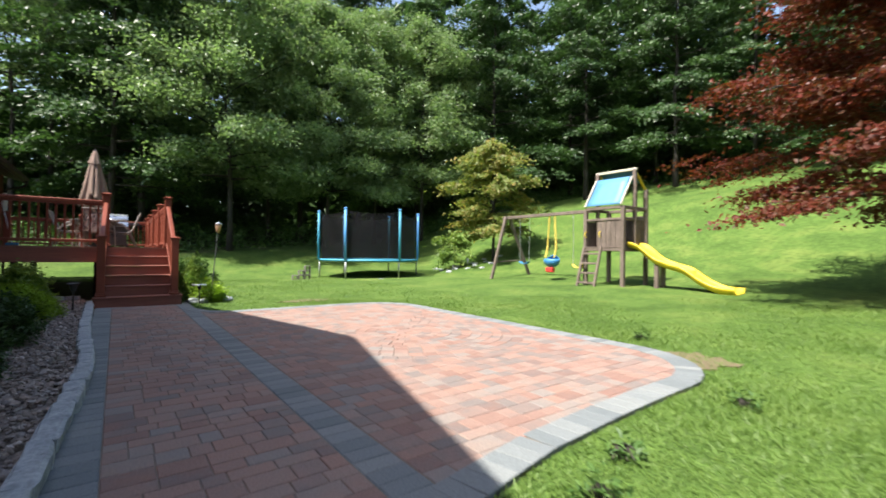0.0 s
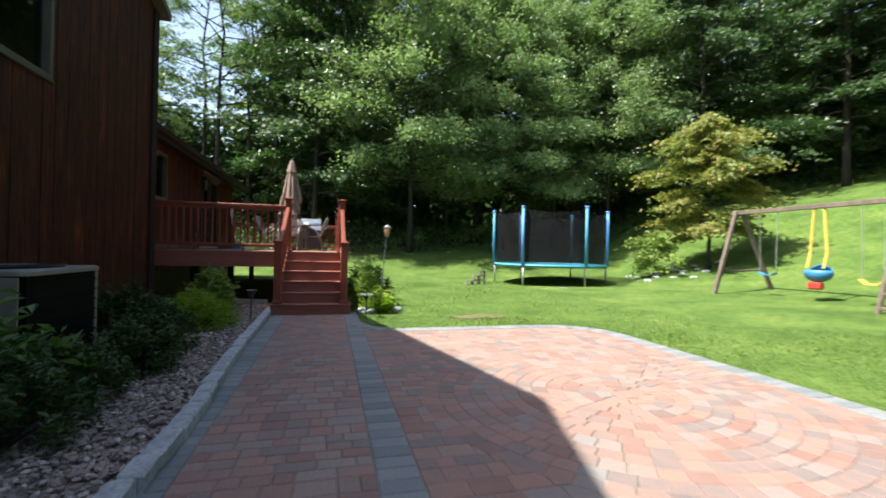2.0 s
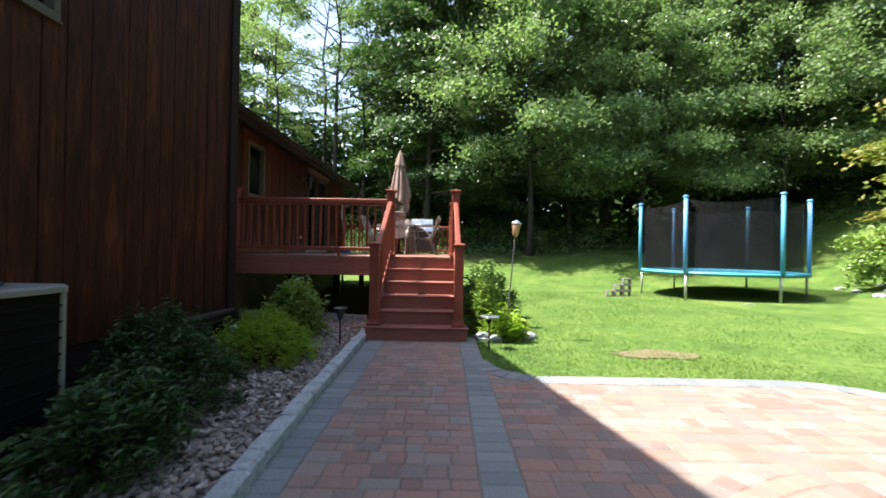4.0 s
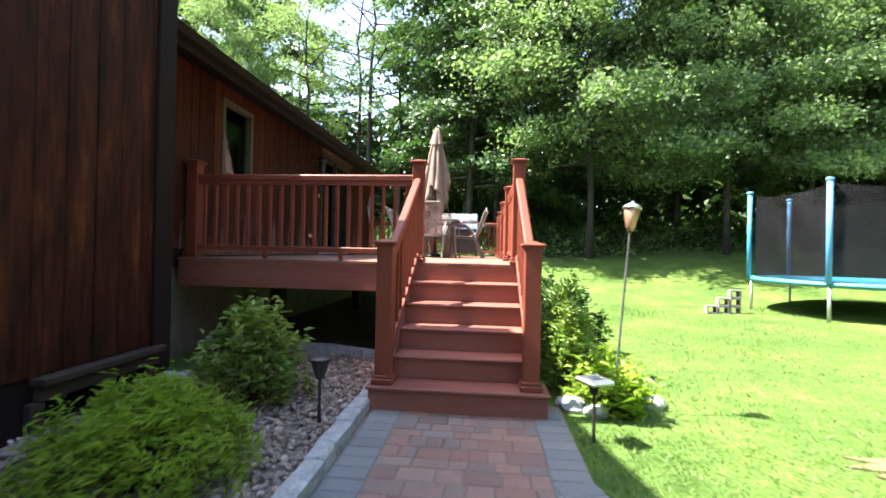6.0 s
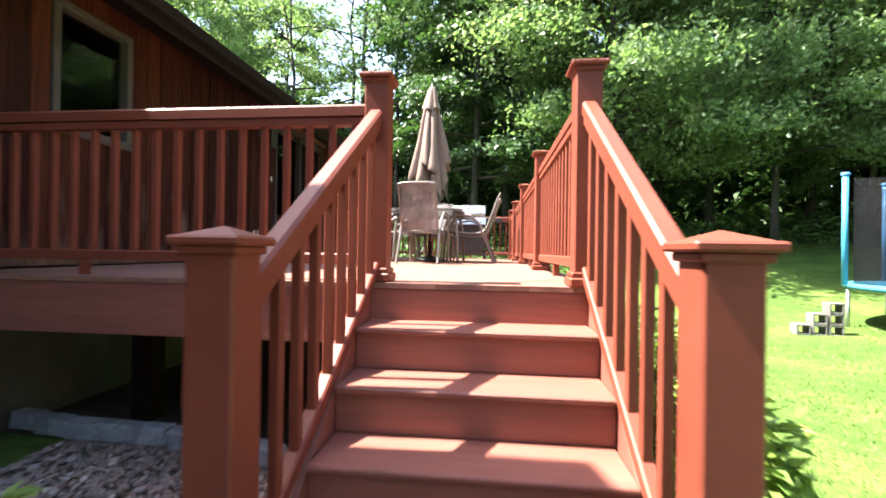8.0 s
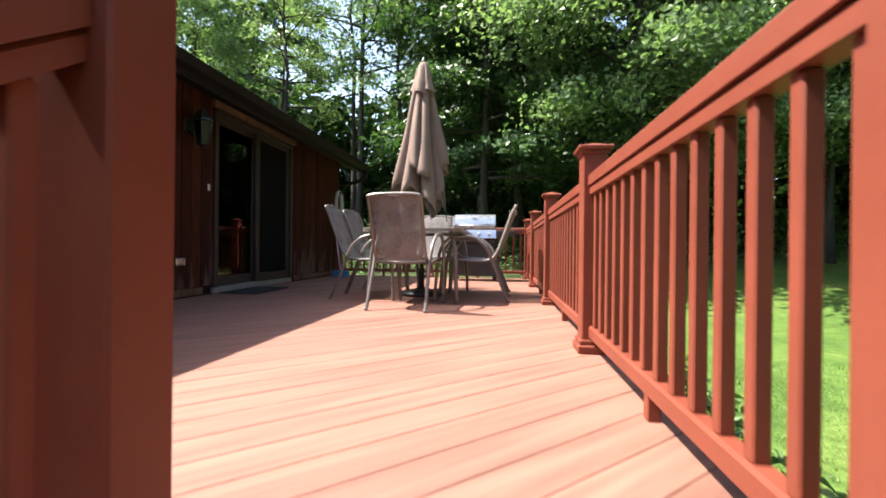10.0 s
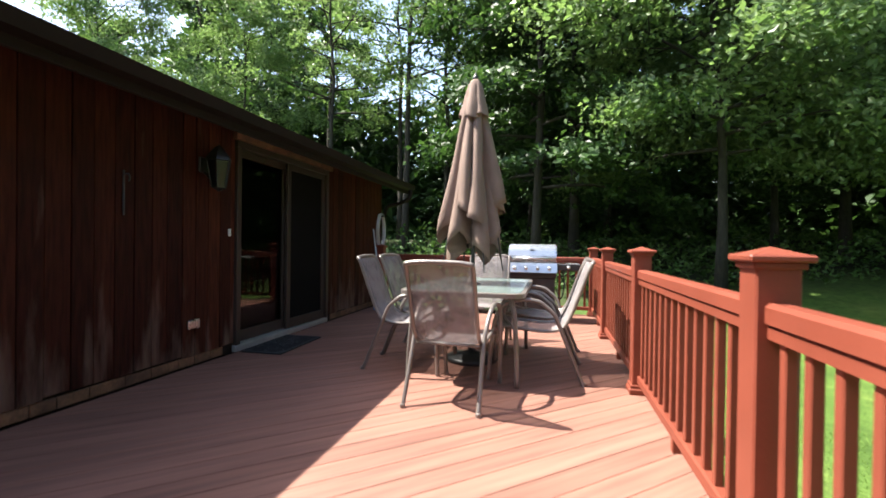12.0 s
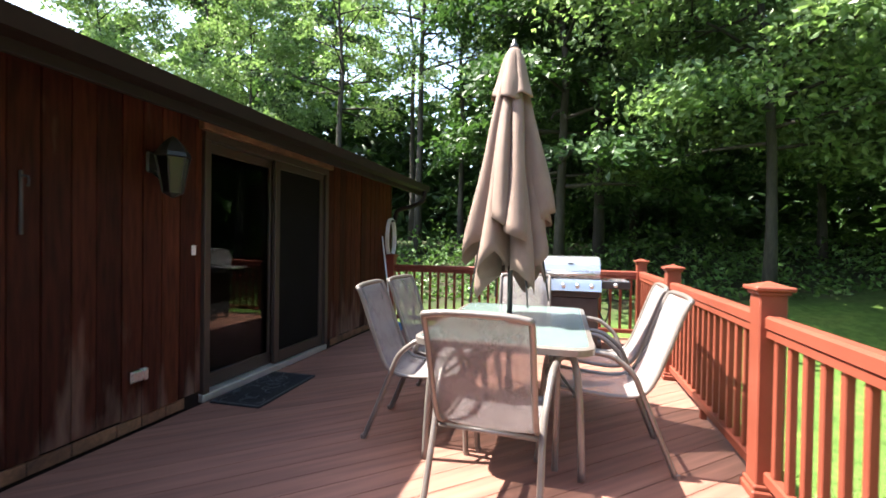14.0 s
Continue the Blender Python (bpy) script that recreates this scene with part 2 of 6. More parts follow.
def lawn_material():
    m, nt, b = nodes_of("lawn_and_woods_floor")
    n, l = nt.nodes, nt.links
    geo = n.new("ShaderNodeNewGeometry")
    def noise_tex(s, d=5):
        t = n.new("ShaderNodeTexNoise")
        t.inputs["Scale"].default_value, t.inputs["Detail"].default_value = s, d
        l.new(geo.outputs["Position"], t.inputs["Vector"])
        return t.outputs["Fac"]
    def ramp(fac, stops):
        r = n.new("ShaderNodeValToRGB")
        e = r.color_ramp.elements
        for i, (p, c) in enumerate(stops):
            el = e[i] if i < 2 else e.new(p)
            el.position, el.color = p, (*c, 1)
        l.new(fac, r.inputs[0])
        return r.outputs[0]
    def blend(kind, fac, a, c):
        x = n.new("ShaderNodeMix")
        x.data_type, x.blend_type = "RGBA", kind
        if isinstance(fac, float):
            x.inputs["Factor"].default_value = fac
        else:
            l.new(fac, x.inputs["Factor"])
        l.new(a, x.inputs[6])
        l.new(c, x.inputs[7])
        return x.outputs[2]
    grass = ramp(noise_tex(0.9), [(0.3, (0.055, 0.105, 0.02)), (0.5, (0.085, 0.15, 0.03)), (0.72, (0.135, 0.19, 0.045))])
    blades = ramp(noise_tex(45, 3), [(0.3, (0.35, 0.4, 0.3)), (0.7, (1.25, 1.2, 1.2))])
    tufts = ramp(noise_tex(7, 6), [(0.36, (0.5, 0.56, 0.45)), (0.64, (1.12, 1.1, 1.1))])
    grass = blend("MULTIPLY", 0.6, blend("MULTIPLY", 0.6, grass, blades), tufts)
    litter = ramp(noise_tex(2.5), [(0.35, (0.035, 0.028, 0.018)), (0.55, (0.03, 0.045, 0.015)), (0.7, (0.05, 0.075, 0.022))])
    sep = n.new("ShaderNodeSeparateXYZ")
    l.new(geo.outputs["Position"], sep.inputs[0])
    edge = n.new("ShaderNodeMath")            # woods floor starts behind the lawn
    edge.operation = "MULTIPLY_ADD"
    edge.inputs[1].default_value, edge.inputs[2].default_value = 6.0, -3.0
    l.new(noise_tex(0.35), edge.inputs[0])
    add = n.new("ShaderNodeMath")
    add.operation = "ADD"
    l.new(edge.outputs[0], add.inputs[0])
    slope = n.new("ShaderNodeMath")
    slope.operation = "MULTIPLY_ADD"
    slope.inputs[1].default_value = -0.28
    l.new(sep.outputs[0], slope.inputs[0])
    l.new(sep.outputs[1], slope.inputs[2])
    l.new(slope.outputs[0], add.inputs[1])
    rng = n.new("ShaderNodeMapRange")
    rng.inputs[1].default_value, rng.inputs[2].default_value = 20.8, 23.0
    l.new(add.outputs[0], rng.inputs[0])
    col = blend("MIX", rng.outputs[0], grass, litter)
    l.new(col, b.inputs["Base Color"])
    b.inputs["Roughness"].default_value = 0.9
    b.inputs["Specular IOR Level"].default_value = 0.2
    bp = n.new("ShaderNodeBump")
    bp.inputs["Strength"].default_value, bp.inputs["Distance"].default_value = 0.8, 0.03
    l.new(noise_tex(30, 4), bp.inputs["Height"])
    l.new(bp.outputs[0], b.inputs["Normal"])
    return m


M_LAWN = lawn_material()

# ---- mesh helpers ----
def thing(name, label, category, at=(0, 0, 0), group="", kind=""):
    ob = new(name)
    ob.empty_display_size = 0.1
    ob.matrix_world = Matrix.Translation(at) if not isinstance(at, Matrix) else at
    return tagged(ob, label, category, group, kind)


def mesh_of(name, bm, material, smooth=False):
    me = bpy.data.meshes.new(name)
    bmesh.ops.recalc_face_normals(bm, faces=bm.faces[:])
    bm.to_mesh(me)
    bm.free()
    me.materials.append(material)
    if smooth:
        me.shade_smooth()
    return me


def part(name, bm, material, parent=None, label="", smooth=False):
    """Links a bmesh as one mesh object, in its parent's own coordinates."""
    ob = new(name, mesh_of(name, bm, material, smooth) if isinstance(bm, bmesh.types.BMesh) else bm)
    if parent:
        ob.parent = parent
    if label:
        ob["label"] = label
    return ob


def piece(name, me, parent, m):
    ob = new(name, me)
    ob.parent = parent
    ob.matrix_basis = m
    return ob


def box(x0, y0, z0, x1, y1, z1, c=0.0, bm=None, m=None):
    """A box with chamfered edges of width c, added to bm."""
    bm = bm or bmesh.new()
    lo, hi = (min(x0, x1), min(y0, y1), min(z0, z1)), (max(x0, x1), max(y0, y1), max(z0, z1))
    c = min(c, 0.45 * min(h - l for l, h in zip(lo, hi)))
    made = []
    if c <= 0:
        for i in range(8):
            made.append(Vector([hi[a] if i >> a & 1 else lo[a] for a in range(3)]))
    else:
        for i in range(8):
            for k in range(3):
                made.append(Vector([(hi[a] - (c if a != k else 0)) if i >> a & 1 else (lo[a] + (c if a != k else 0)) for a in range(3)]))
    vs = [bm.verts.new(m @ v if m else v) for v in made]
    if c <= 0:
        for f in ((0, 1, 3, 2), (4, 6, 7, 5), (0, 4, 5, 1), (2, 3, 7, 6), (0, 2, 6, 4), (1, 5, 7, 3)):
            bm.faces.new([vs[i] for i in f])
    else:
        out = bmesh.ops.convex_hull(bm, input=vs)
        bmesh.ops.dissolve_limit(bm, angle_limit=0.01, verts=vs, edges=list({e for v in vs for e in v.link_edges}))
    return bm


def tube(points, radii, seg=10, bm=None, cap=True):
    """A round tube through points, with a radius at each."""
    bm = bm or bmesh.new()
    pts = [Vector(p) for p in points]
    if not isinstance(radii, (list, tuple)):
        radii = [radii] * len(pts)
    rings, side = [], None
    for i, p in enumerate(pts):
        d = (pts[min(i + 1, len(pts) - 1)] - pts[max(i - 1, 0)]).normalized()
        if side is None:
            side = d.orthogonal().normalized()
        side = (side - d * side.dot(d)).normalized()
        up = d.cross(side)
        rings.append([bm.verts.new(p + radii[i] * (math.cos(2 * math.pi * k / seg) * side + math.sin(2 * math.pi * k / seg) * up)) for k in range(seg)])
    for a, b in zip(rings, rings[1:]):
        for k in range(seg):
            bm.faces.new((a[k], a[(k + 1) % seg], b[(k + 1) % seg], b[k]))
    if cap:
        bm.faces.new(rings[0][::-1])
        bm.faces.new(rings[-1])
    return bm


def lathe(profile, seg=20, at=(0, 0, 0), bm=None):
    """A turned shape from (radius, z) pairs."""
    bm = bm or bmesh.new()
    rings = []
    for r, z in profile:
        rings.append([bm.verts.new((at[0] + max(r, 1e-4) * math.cos(2 * math.pi * k / seg), at[1] + max(r, 1e-4) * math.sin(2 * math.pi * k / seg), at[2] + z)) for k in range(seg)])
    for a, b in zip(rings, rings[1:]):
        for k in range(seg):
            bm.faces.new((a[k], a[(k + 1) % seg], b[(k + 1) % seg], b[k]))
    bm.faces.new(rings[0][::-1])
    bm.faces.new(rings[-1])
    return bm


def prism(poly, z0, z1, bm=None, c=0.0):
    """An upright prism over a plan polygon (x, y), with an optional chamfer round the top."""
    bm = bm or bmesh.new()
    n = len(poly)
    low = [bm.verts.new((x, y, z0)) for x, y in poly]
    if c:
        mx, my = sum(p[0] for p in poly) / n, sum(p[1] for p in poly) / n
        mid = [bm.verts.new((x, y, z1 - c)) for x, y in poly]
        top = []
        for x, y in poly:
            d = math.hypot(mx - x, my - y) or 1
            top.append(bm.verts.new((x + (mx - x) / d * c * 1.4, y + (my - y) / d * c * 1.4, z1)))
        rings = [low, mid, top]
    else:
        top = [bm.verts.new((x, y, z1)) for x, y in poly]
        rings = [low, top]
    bm.faces.new(low[::-1])
    bm.faces.new(top)
    for a, b in zip(rings, rings[1:]):
        for k in range(n):
            bm.faces.new((a[k], a[(k + 1) % n], b[(k + 1) % n], b[k]))
    return bm


def slab(profile, a0, a1, axis, bm=None):
    """A prism of a (u, z) profile run along x or y from a0 to a1."""
    bm = bm or bmesh.new()
    def at(a, u, z):
        return (a, u, z) if axis == "x" else (u, a, z)
    r0 = [bm.verts.new(at(a0, u, z)) for u, z in profile]
    r1 = [bm.verts.new(at(a1, u, z)) for u, z in profile]
    n = len(profile)
    bm.faces.new(r0[::-1])
    bm.faces.new(r1)
    for k in range(n):
        bm.faces.new((r0[k], r0[(k + 1) % n], r1[(k + 1) % n], r1[k]))
    return bm


def clip(poly, inside, cross):
    out = []
    for i, p in enumerate(poly):
        q = poly[(i + 1) % len(poly)]
        a, b = inside(p), inside(q)
        if a:
            out.append(p)
        if a != b:
            out.append(cross(p, q))
    return out


def clip_rect(poly, x0, y0, x1, y1):
    for axis, v, sign in ((0, x0, 1), (0, x1, -1), (1, y0, 1), (1, y1, -1)):
        if not poly:
            return poly
        def cross(p, q):
            t = (v - p[axis]) / (q[axis] - p[axis])
            return (p[0] + t * (q[0] - p[0]), p[1] + t * (q[1] - p[1]))
        poly = clip(poly, lambda p: sign * (p[axis] - v) >= 0, cross)
    return poly


def raw_mesh(name, verts, faces, material, smooth=False):
    """A mesh from numpy arrays: verts (n, 3), faces (m, k) of one size."""
    me = bpy.data.meshes.new(name)
    m, k = faces.shape
    me.vertices.add(len(verts))
    me.vertices.foreach_set("co", np.ascontiguousarray(verts, dtype=np.float32).ravel())
    me.loops.add(m * k)
    me.loops.foreach_set("vertex_index", np.ascontiguousarray(faces, dtype=np.int32).ravel())
    me.polygons.add(m)
    me.polygons.foreach_set("loop_start", np.arange(0, m * k, k, dtype=np.int32))
    me.polygons.foreach_set("loop_total", np.full(m, k, dtype=np.int32))
    me.update(calc_edges=True)
    me.validate()
    me.materials.append(material)
    me.shade_smooth() if smooth else me.shade_flat()
    return me


# ---- ground ----
def rise(x, y):
    """The lawn's height: level by the house, a bank behind the playset and another up to the woods."""
    x, y = np.asarray(x, float), np.asarray(y, float)
    s = np.maximum(0, 0.95 * (x - 11) + 0.08 * (y - 8))
    s = np.where(s > 9, 9 * 9 * 0.036 + (s - 9) * 0.28, 0.036 * s * s)
    far = np.clip((np.hypot(x, y) - 55) / 60, 0, 1)
    b = np.clip(y - 16.5, 0, 14)
    bank = np.where(b < 3.5, 0.028 * b * b, 0.343 + 0.196 * (b - 3.5))
    z = 0.038 * np.clip(x - 5.2, 0, 12) + np.maximum(np.minimum(s, 9), bank)
    return -0.03 + z * (1 - 0.5 * far)


def lift(x, y):
    return float(rise(x, y))


def ground():
    u = np.linspace(-1, 1, 171)
    axis = 26 * u + 700 * np.sign(u) * np.abs(u) ** 7
    gx, gy = np.meshgrid(axis + 6, axis + 10, indexing="ij")
    gz = rise(gx, gy)
    wob = np.sin(gx * 1.3 + 1) * np.cos(gy * 1.1) * 0.02 + np.sin(gx * 0.5) * np.sin(gy * 0.43 + 2) * 0.03
    gz = gz + np.where(gx > 5.3, wob * np.clip((gx - 5.3) / 3, 0, 1), 0)
    n = len(axis)
    verts = np.stack([gx, gy, gz], -1).reshape(-1, 3)
    i = np.arange(n - 1)
    a = (i[:, None] * n + i[None, :]).ravel()
    faces = np.stack([a, a + n, a + n + 1, a + 1], 1)
    tagged(new("ground", raw_mesh("ground", verts, faces, M_LAWN, True)), "sunlit green mown lawn rising to a wooded bank", "lawn", kind="structure")


ground()

# ---- trees ----
def leaves(centres, normals, sizes, rng, shape=0.55):
    """Folded diamond leaves, two triangles each."""
    n = len(centres)
    nrm = normals / np.linalg.norm(normals, axis=1, keepdims=True)
    r = rng.normal(size=(n, 3))
    along = np.cross(nrm, r)
    along /= np.linalg.norm(along, axis=1, keepdims=True) + 1e-9
    side = np.cross(nrm, along)
    s = sizes[:, None]
    p0 = centres - along * s * 0.5
    p2 = centres + along * s * 0.5 - nrm * s * 0.12
    p1 = centres + side * s * shape * 0.5 + nrm * s * 0.08
    p3 = centres - side * s * shape * 0.5 + nrm * s * 0.08
    verts = np.stack([p0, p1, p2, p3], 1).reshape(-1, 3)
    b = np.arange(n) * 4
    faces = np.concatenate([np.stack([b, b + 1, b + 2], 1), np.stack([b, b + 2, b + 3], 1)])
    return verts, faces


def tree_meshes(name, seed, height, spread, bare, clusters, per, leaf, material, layered=0.06, lean=0.0, limbs=24, trunk_r=0.13, rising=0.3, droop=0.35, ruffle=0.62):
    """Trunk and crown of one tree at the origin: limbs up the trunk, each carrying flat drooping sprays of leaves."""
    rng = np.random.default_rng(seed)
    bm = bmesh.new()
    top = height * 0.96
    pts, n = [], 9
    for i in range(n):
        f = i / (n - 1)
        pts.append((lean * f * f * 2 + rng.normal(0, 0.05) * i * 0.5, rng.normal(0, 0.05) * i * 0.5, -0.15 + (top + 0.15) * f))
    tube(pts, [trunk_r * (1.3 if i == 0 else 1 - 0.93 * i / (n - 1)) for i in range(n)], 9, bm)
    each = max(1, clusters // limbs)
    cs, ahead, side, outward = [], [], [], []
    for k in range(limbs):
        frac = (k + rng.random() * 0.8) / limbs
        z = bare + (height - bare) * frac * 0.97
        g = min(n - 1.001, (z + 0.15) / (top + 0.15) * (n - 1))
        base = Vector(pts[int(g)]).lerp(Vector(pts[int(g) + 1]), g - int(g))
        a = k * 2.4 + rng.normal(0, 0.35)
        prof = 0.22 + 0.78 * math.sin(math.pi * min(1, (frac * 0.80 + 0.20) ** 0.72))
        reach = spread * prof * rng.uniform(0.62, 1.12)
        up = rising * (0.25 + 1.3 * frac) * rng.uniform(0.5, 1.4)
        d = Vector((math.cos(a), math.sin(a), 0))
        w = Vector((-d.y, d.x, 0))
        bend = rng.normal(0, 0.18)
        def along(q):
            return base + d * (reach * q) + w * (bend * reach * q * q) + Vector((0, 0, reach * (up * q - droop * 0.6 * q * q)))
        r0 = max(0.012, trunk_r * (1 - 0.8 * frac) * 0.42)
        tube([base, along(0.3), along(0.6), along(0.95)], [r0, r0 * 0.7, r0 * 0.45, 0.006], 5, bm)
        for q in range(3):
            f = 0.3 + 0.2 * q
            sgn = 1 if q % 2 else -1
            tube([along(f), along(f + 0.22) + w * (sgn * reach * 0.2)], [r0 * 0.4, 0.005], 4, bm)
        for m in range(each):
            q = 0.24 + 0.82 * rng.random() ** 0.65
            off = rng.uniform(-1, 1) * 0.42 * reach * (1.15 - 0.55 * q)
            cs.append(np.array(along(q) + w * off) + np.array([0, 0, rng.normal(0, 0.10) - 0.10 * abs(off)]))
            t = d + w * (0.9 * off / (0.4 * reach + 0.1))
            t.normalize()
            ahead.append((t.x, t.y))
            side.append((-t.y, t.x))
            outward.append((d.x, d.y))
    trunk = mesh_of(name + "_trunk", bm, M_BARK, True)
    cs, ahead, side, outward = np.array(cs), np.array(ahead), np.array(side), np.array(outward)
    count = len(cs)
    size = (0.11 * spread + 0.24) * rng.uniform(0.55, 1.3, count)
    which = np.repeat(np.arange(count), per)
    u = rng.normal(0, 0.62, (len(which), 1)) * size[which, None]
    v = rng.normal(0, 0.36, (len(which), 1)) * size[which, None]
    pos = cs[which].copy()
    pos[:, :2] += u * ahead[which] + v * side[which]
    pos[:, 2] += rng.normal(0, layered, len(pos)) - droop * u[:, 0] - 0.35 * np.abs(v[:, 0])
    nr = rng.normal(0, ruffle, (len(pos), 3))
    nr[:, 2] += 1.0
    nr[:, :2] += outward[which] * 0.55
    verts, faces = leaves(pos, nr, leaf * rng.uniform(0.6, 1.3, len(pos)), rng, 0.62)
    return trunk, raw_mesh(name + "_crown", verts, faces, material)


def plant_tree(meshes, x, y, turn, size, label, group="woodland trees", category="tree"):
    t = thing("tree", label, category, pose(x, y, lift(x, y), 0, 0, turn) @ Matrix.Diagonal((size, size, size, 1)), group)
    part("trunk", meshes[0], None, t)
    part("crown", meshes[1], None, t)
    return t


NEAR_A = tree_meshes("maple", 3, 13.5, 4.5, 3.0, 900, 74, 0.15, M_LEAF, 0.2, limbs=48, trunk_r=0.12, rising=0.62, droop=0.3, ruffle=1.0)
NEAR_B = tree_meshes("birch", 8, 14.5, 3.7, 2.6, 600, 64, 0.145, M_LEAF, layered=0.18, limbs=40, trunk_r=0.11, rising=0.75, droop=0.28, ruffle=1.0)
DARK_A = tree_meshes("oak", 13, 17.0, 4.6, 2.6, 520, 48, 0.23, M_LEAF_DARK, 0.12, limbs=36, trunk_r=0.16, rising=0.45)
DARK_B = tree_meshes("hemlock", 21, 18.0, 4.0, 1.8, 560, 42, 0.22, M_LEAF_DARK, 0.05, limbs=44, trunk_r=0.15, rising=0.1, droop=0.45)
THIN = tree_meshes("tall_thin", 31, 18.5, 3.8, 7.0, 190, 40, 0.18, M_LEAF, 0.12, limbs=24, trunk_r=0.15, rising=0.7, droop=0.2)
FAR = tree_meshes("far_woods", 41, 19.0, 5.2, 1.0, 200, 26, 0.54, M_LEAF_DARK, 0.15, limbs=20, trunk_r=0.18)

for x, y, turn, s in ((4.7, 23.7, 20, 1.14), (9.9, 24.0, 200, 1.0), (16.4, 24.0, 75, 1.05)):
    plant_tree(NEAR_A, x, y, turn, s, "broad maple with bright sunlit layered green foliage")
for x, y, turn, s in ((13.2, 24.6, 120, 1.0), (7.6, 27.6, 300, 1.1), (-12.8, 27.5, 60, 0.9), (-17.5, 25.0, 160, 0.95), (-22.0, 21.5, 250, 1.0)):
    plant_tree(NEAR_B, x, y, turn, s, "slender tall tree with light green leafy crown")
for x, y, turn, s in ((-0.1, 25.2, 0, 1.0), (1.2, 27.5, 140, 1.1), (9.5, 27.5, 80, 1.0), (24.5, 17.0, 30, 0.95), (27.0, 12.5, 170, 0.95), (20.5, 21.5, 250, 1.0), (14.0, 28.5, 200, 1.1)):
    plant_tree(DARK_A, x, y, turn, s, "dark green oak at the wood's edge")
for x, y, turn, s in ((2.8, 31.0, 10, 1.0), (22.5, 24.5, 90, 0.9), (27.5, 20.5, 180, 0.95), (30.5, 15.5, 40, 0.95), (30.5, 9.5, 300, 0.95), (-0.6, 32.5, 200, 1.0), (18.0, 27.0, 320, 1.0), (29.5, 4.5, 20, 0.9)):
    plant_tree(DARK_B, x, y, turn, s, "dark hemlock with drooping layered boughs")
for x, y, turn, s in ((-5.4, 27.9, 0, 1.0), (-8.3, 27.0, 100, 0.8), (-2.9, 33.5, 200, 1.0), (-10.6, 31.0, 40, 0.9), (-6.9, 31.5, 150, 1.0), (-3.9, 28.8, 260, 0.85)):
    plant_tree(THIN, x, y, turn, s, "tall forked tree with thin trunk and sparse crown")
rng = random.Random(5)
for i in range(46):
    a = radians(-38 + 138 * (i % 23) / 22)
    d = (38 if i < 23 else 47) + rng.uniform(-2, 2)
    x, y = 2 + d * math.sin(a), 4 + d * math.cos(a)
    gap = -14 < x < -4 and y > 30
    plant_tree(FAR, x, y, rng.uniform(0, 360), rng.uniform(0.95, 1.25) * (0.4 if gap else 1.0), "tall distant woodland tree in deep shade", "far woods")
for i in range(14):                             # the same far trees, unseen, added behind the walk's start to dim southern skylight
    a = radians(104 + 92 * i / 13)
    d = 26 + rng.uniform(-2, 3)
    plant_tree(FAR, 2 + d * math.sin(a), 4 + d * math.cos(a), rng.uniform(0, 360), rng.uniform(0.9, 1.1), "tall distant woodland tree in deep shade", "far woods")

# ---- house ----
PEAK_Y, PEAK_Z, SLOPE_N, SLOPE_S = 4.34, 6.95, 0.36, 0.44
MAIN_X, MAIN_Y0, MAIN_Y1 = -2.04, -1.6, 9.6
WING_X, WING_Y1, DECK_Z = -2.60, 18.24, 1.055


def main_top(y):
    return PEAK_Z - 0.12 - (SLOPE_N * (y - PEAK_Y) if y > PEAK_Y else SLOPE_S * (PEAK_Y - y))


def wing_top(y):
    return 3.42


def strips(y0, y1, z0, top, openings, extra=()):
    """The solid pieces of a wall along y, round its openings, as (ya, yb, za, zb at ya, zb at yb)."""
    cuts = sorted({y0, y1, *extra, *[v for o in openings for v in o[:2]]})
    for a, b in zip(cuts, cuts[1:]):
        if b <= y0 or a >= y1:
            continue
        levels = [z0]
        for oy0, oy1, oz0, oz1 in sorted(openings, key=lambda o: o[2]):
            if oy0 < (a + b) / 2 < oy1:
                yield a, b, levels[-1], oz0, oz0
                levels.append(oz1)
        yield a, b, levels[-1], top(a), top(b)


def wall_core(name, x0, x1, y0, y1, z0, top, openings, extra, label):
    bm = bmesh.new()
    for a, b, za, zc, zd in strips(y0, y1, z0, top, openings, extra):
        slab([(a, za), (b, za), (b, zd), (a, zc)], x0, x1, "x", bm)
    return tagged(part(name, bm, M_TRIM), label, "wall", kind="structure")


def siding(parent, x, y0, y1, z0, top, openings, width, seed, mat):
    """Upright boards, each a piece of its own, with small gaps and uneven faces."""
    r = random.Random(seed)
    y = y0
    while y < y1 - 0.02:
        w = min(width * r.uniform(0.92, 1.08), y1 - y)
        d = r.uniform(0.016, 0.024)
        for a, b, za, zc, zd in strips(y + 0.002, y + w - 0.002, z0 + r.uniform(-0.012, 0.012), top, openings):
            if zc - za < 0.03 or b - a < 0.012:
                continue
            bm = bmesh.new()
            c = 0.003
            slab([(a, za), (b, za), (b, zd), (a, zc)], x - 0.004, x + d - c, "x", bm)
            slab([(a + c, za + c), (b - c, za + c), (b - c, zd - c), (a + c, zc - c)], x + d - c, x + d, "x", bm)
            part("siding_board", bm, mat, parent)
        y += w


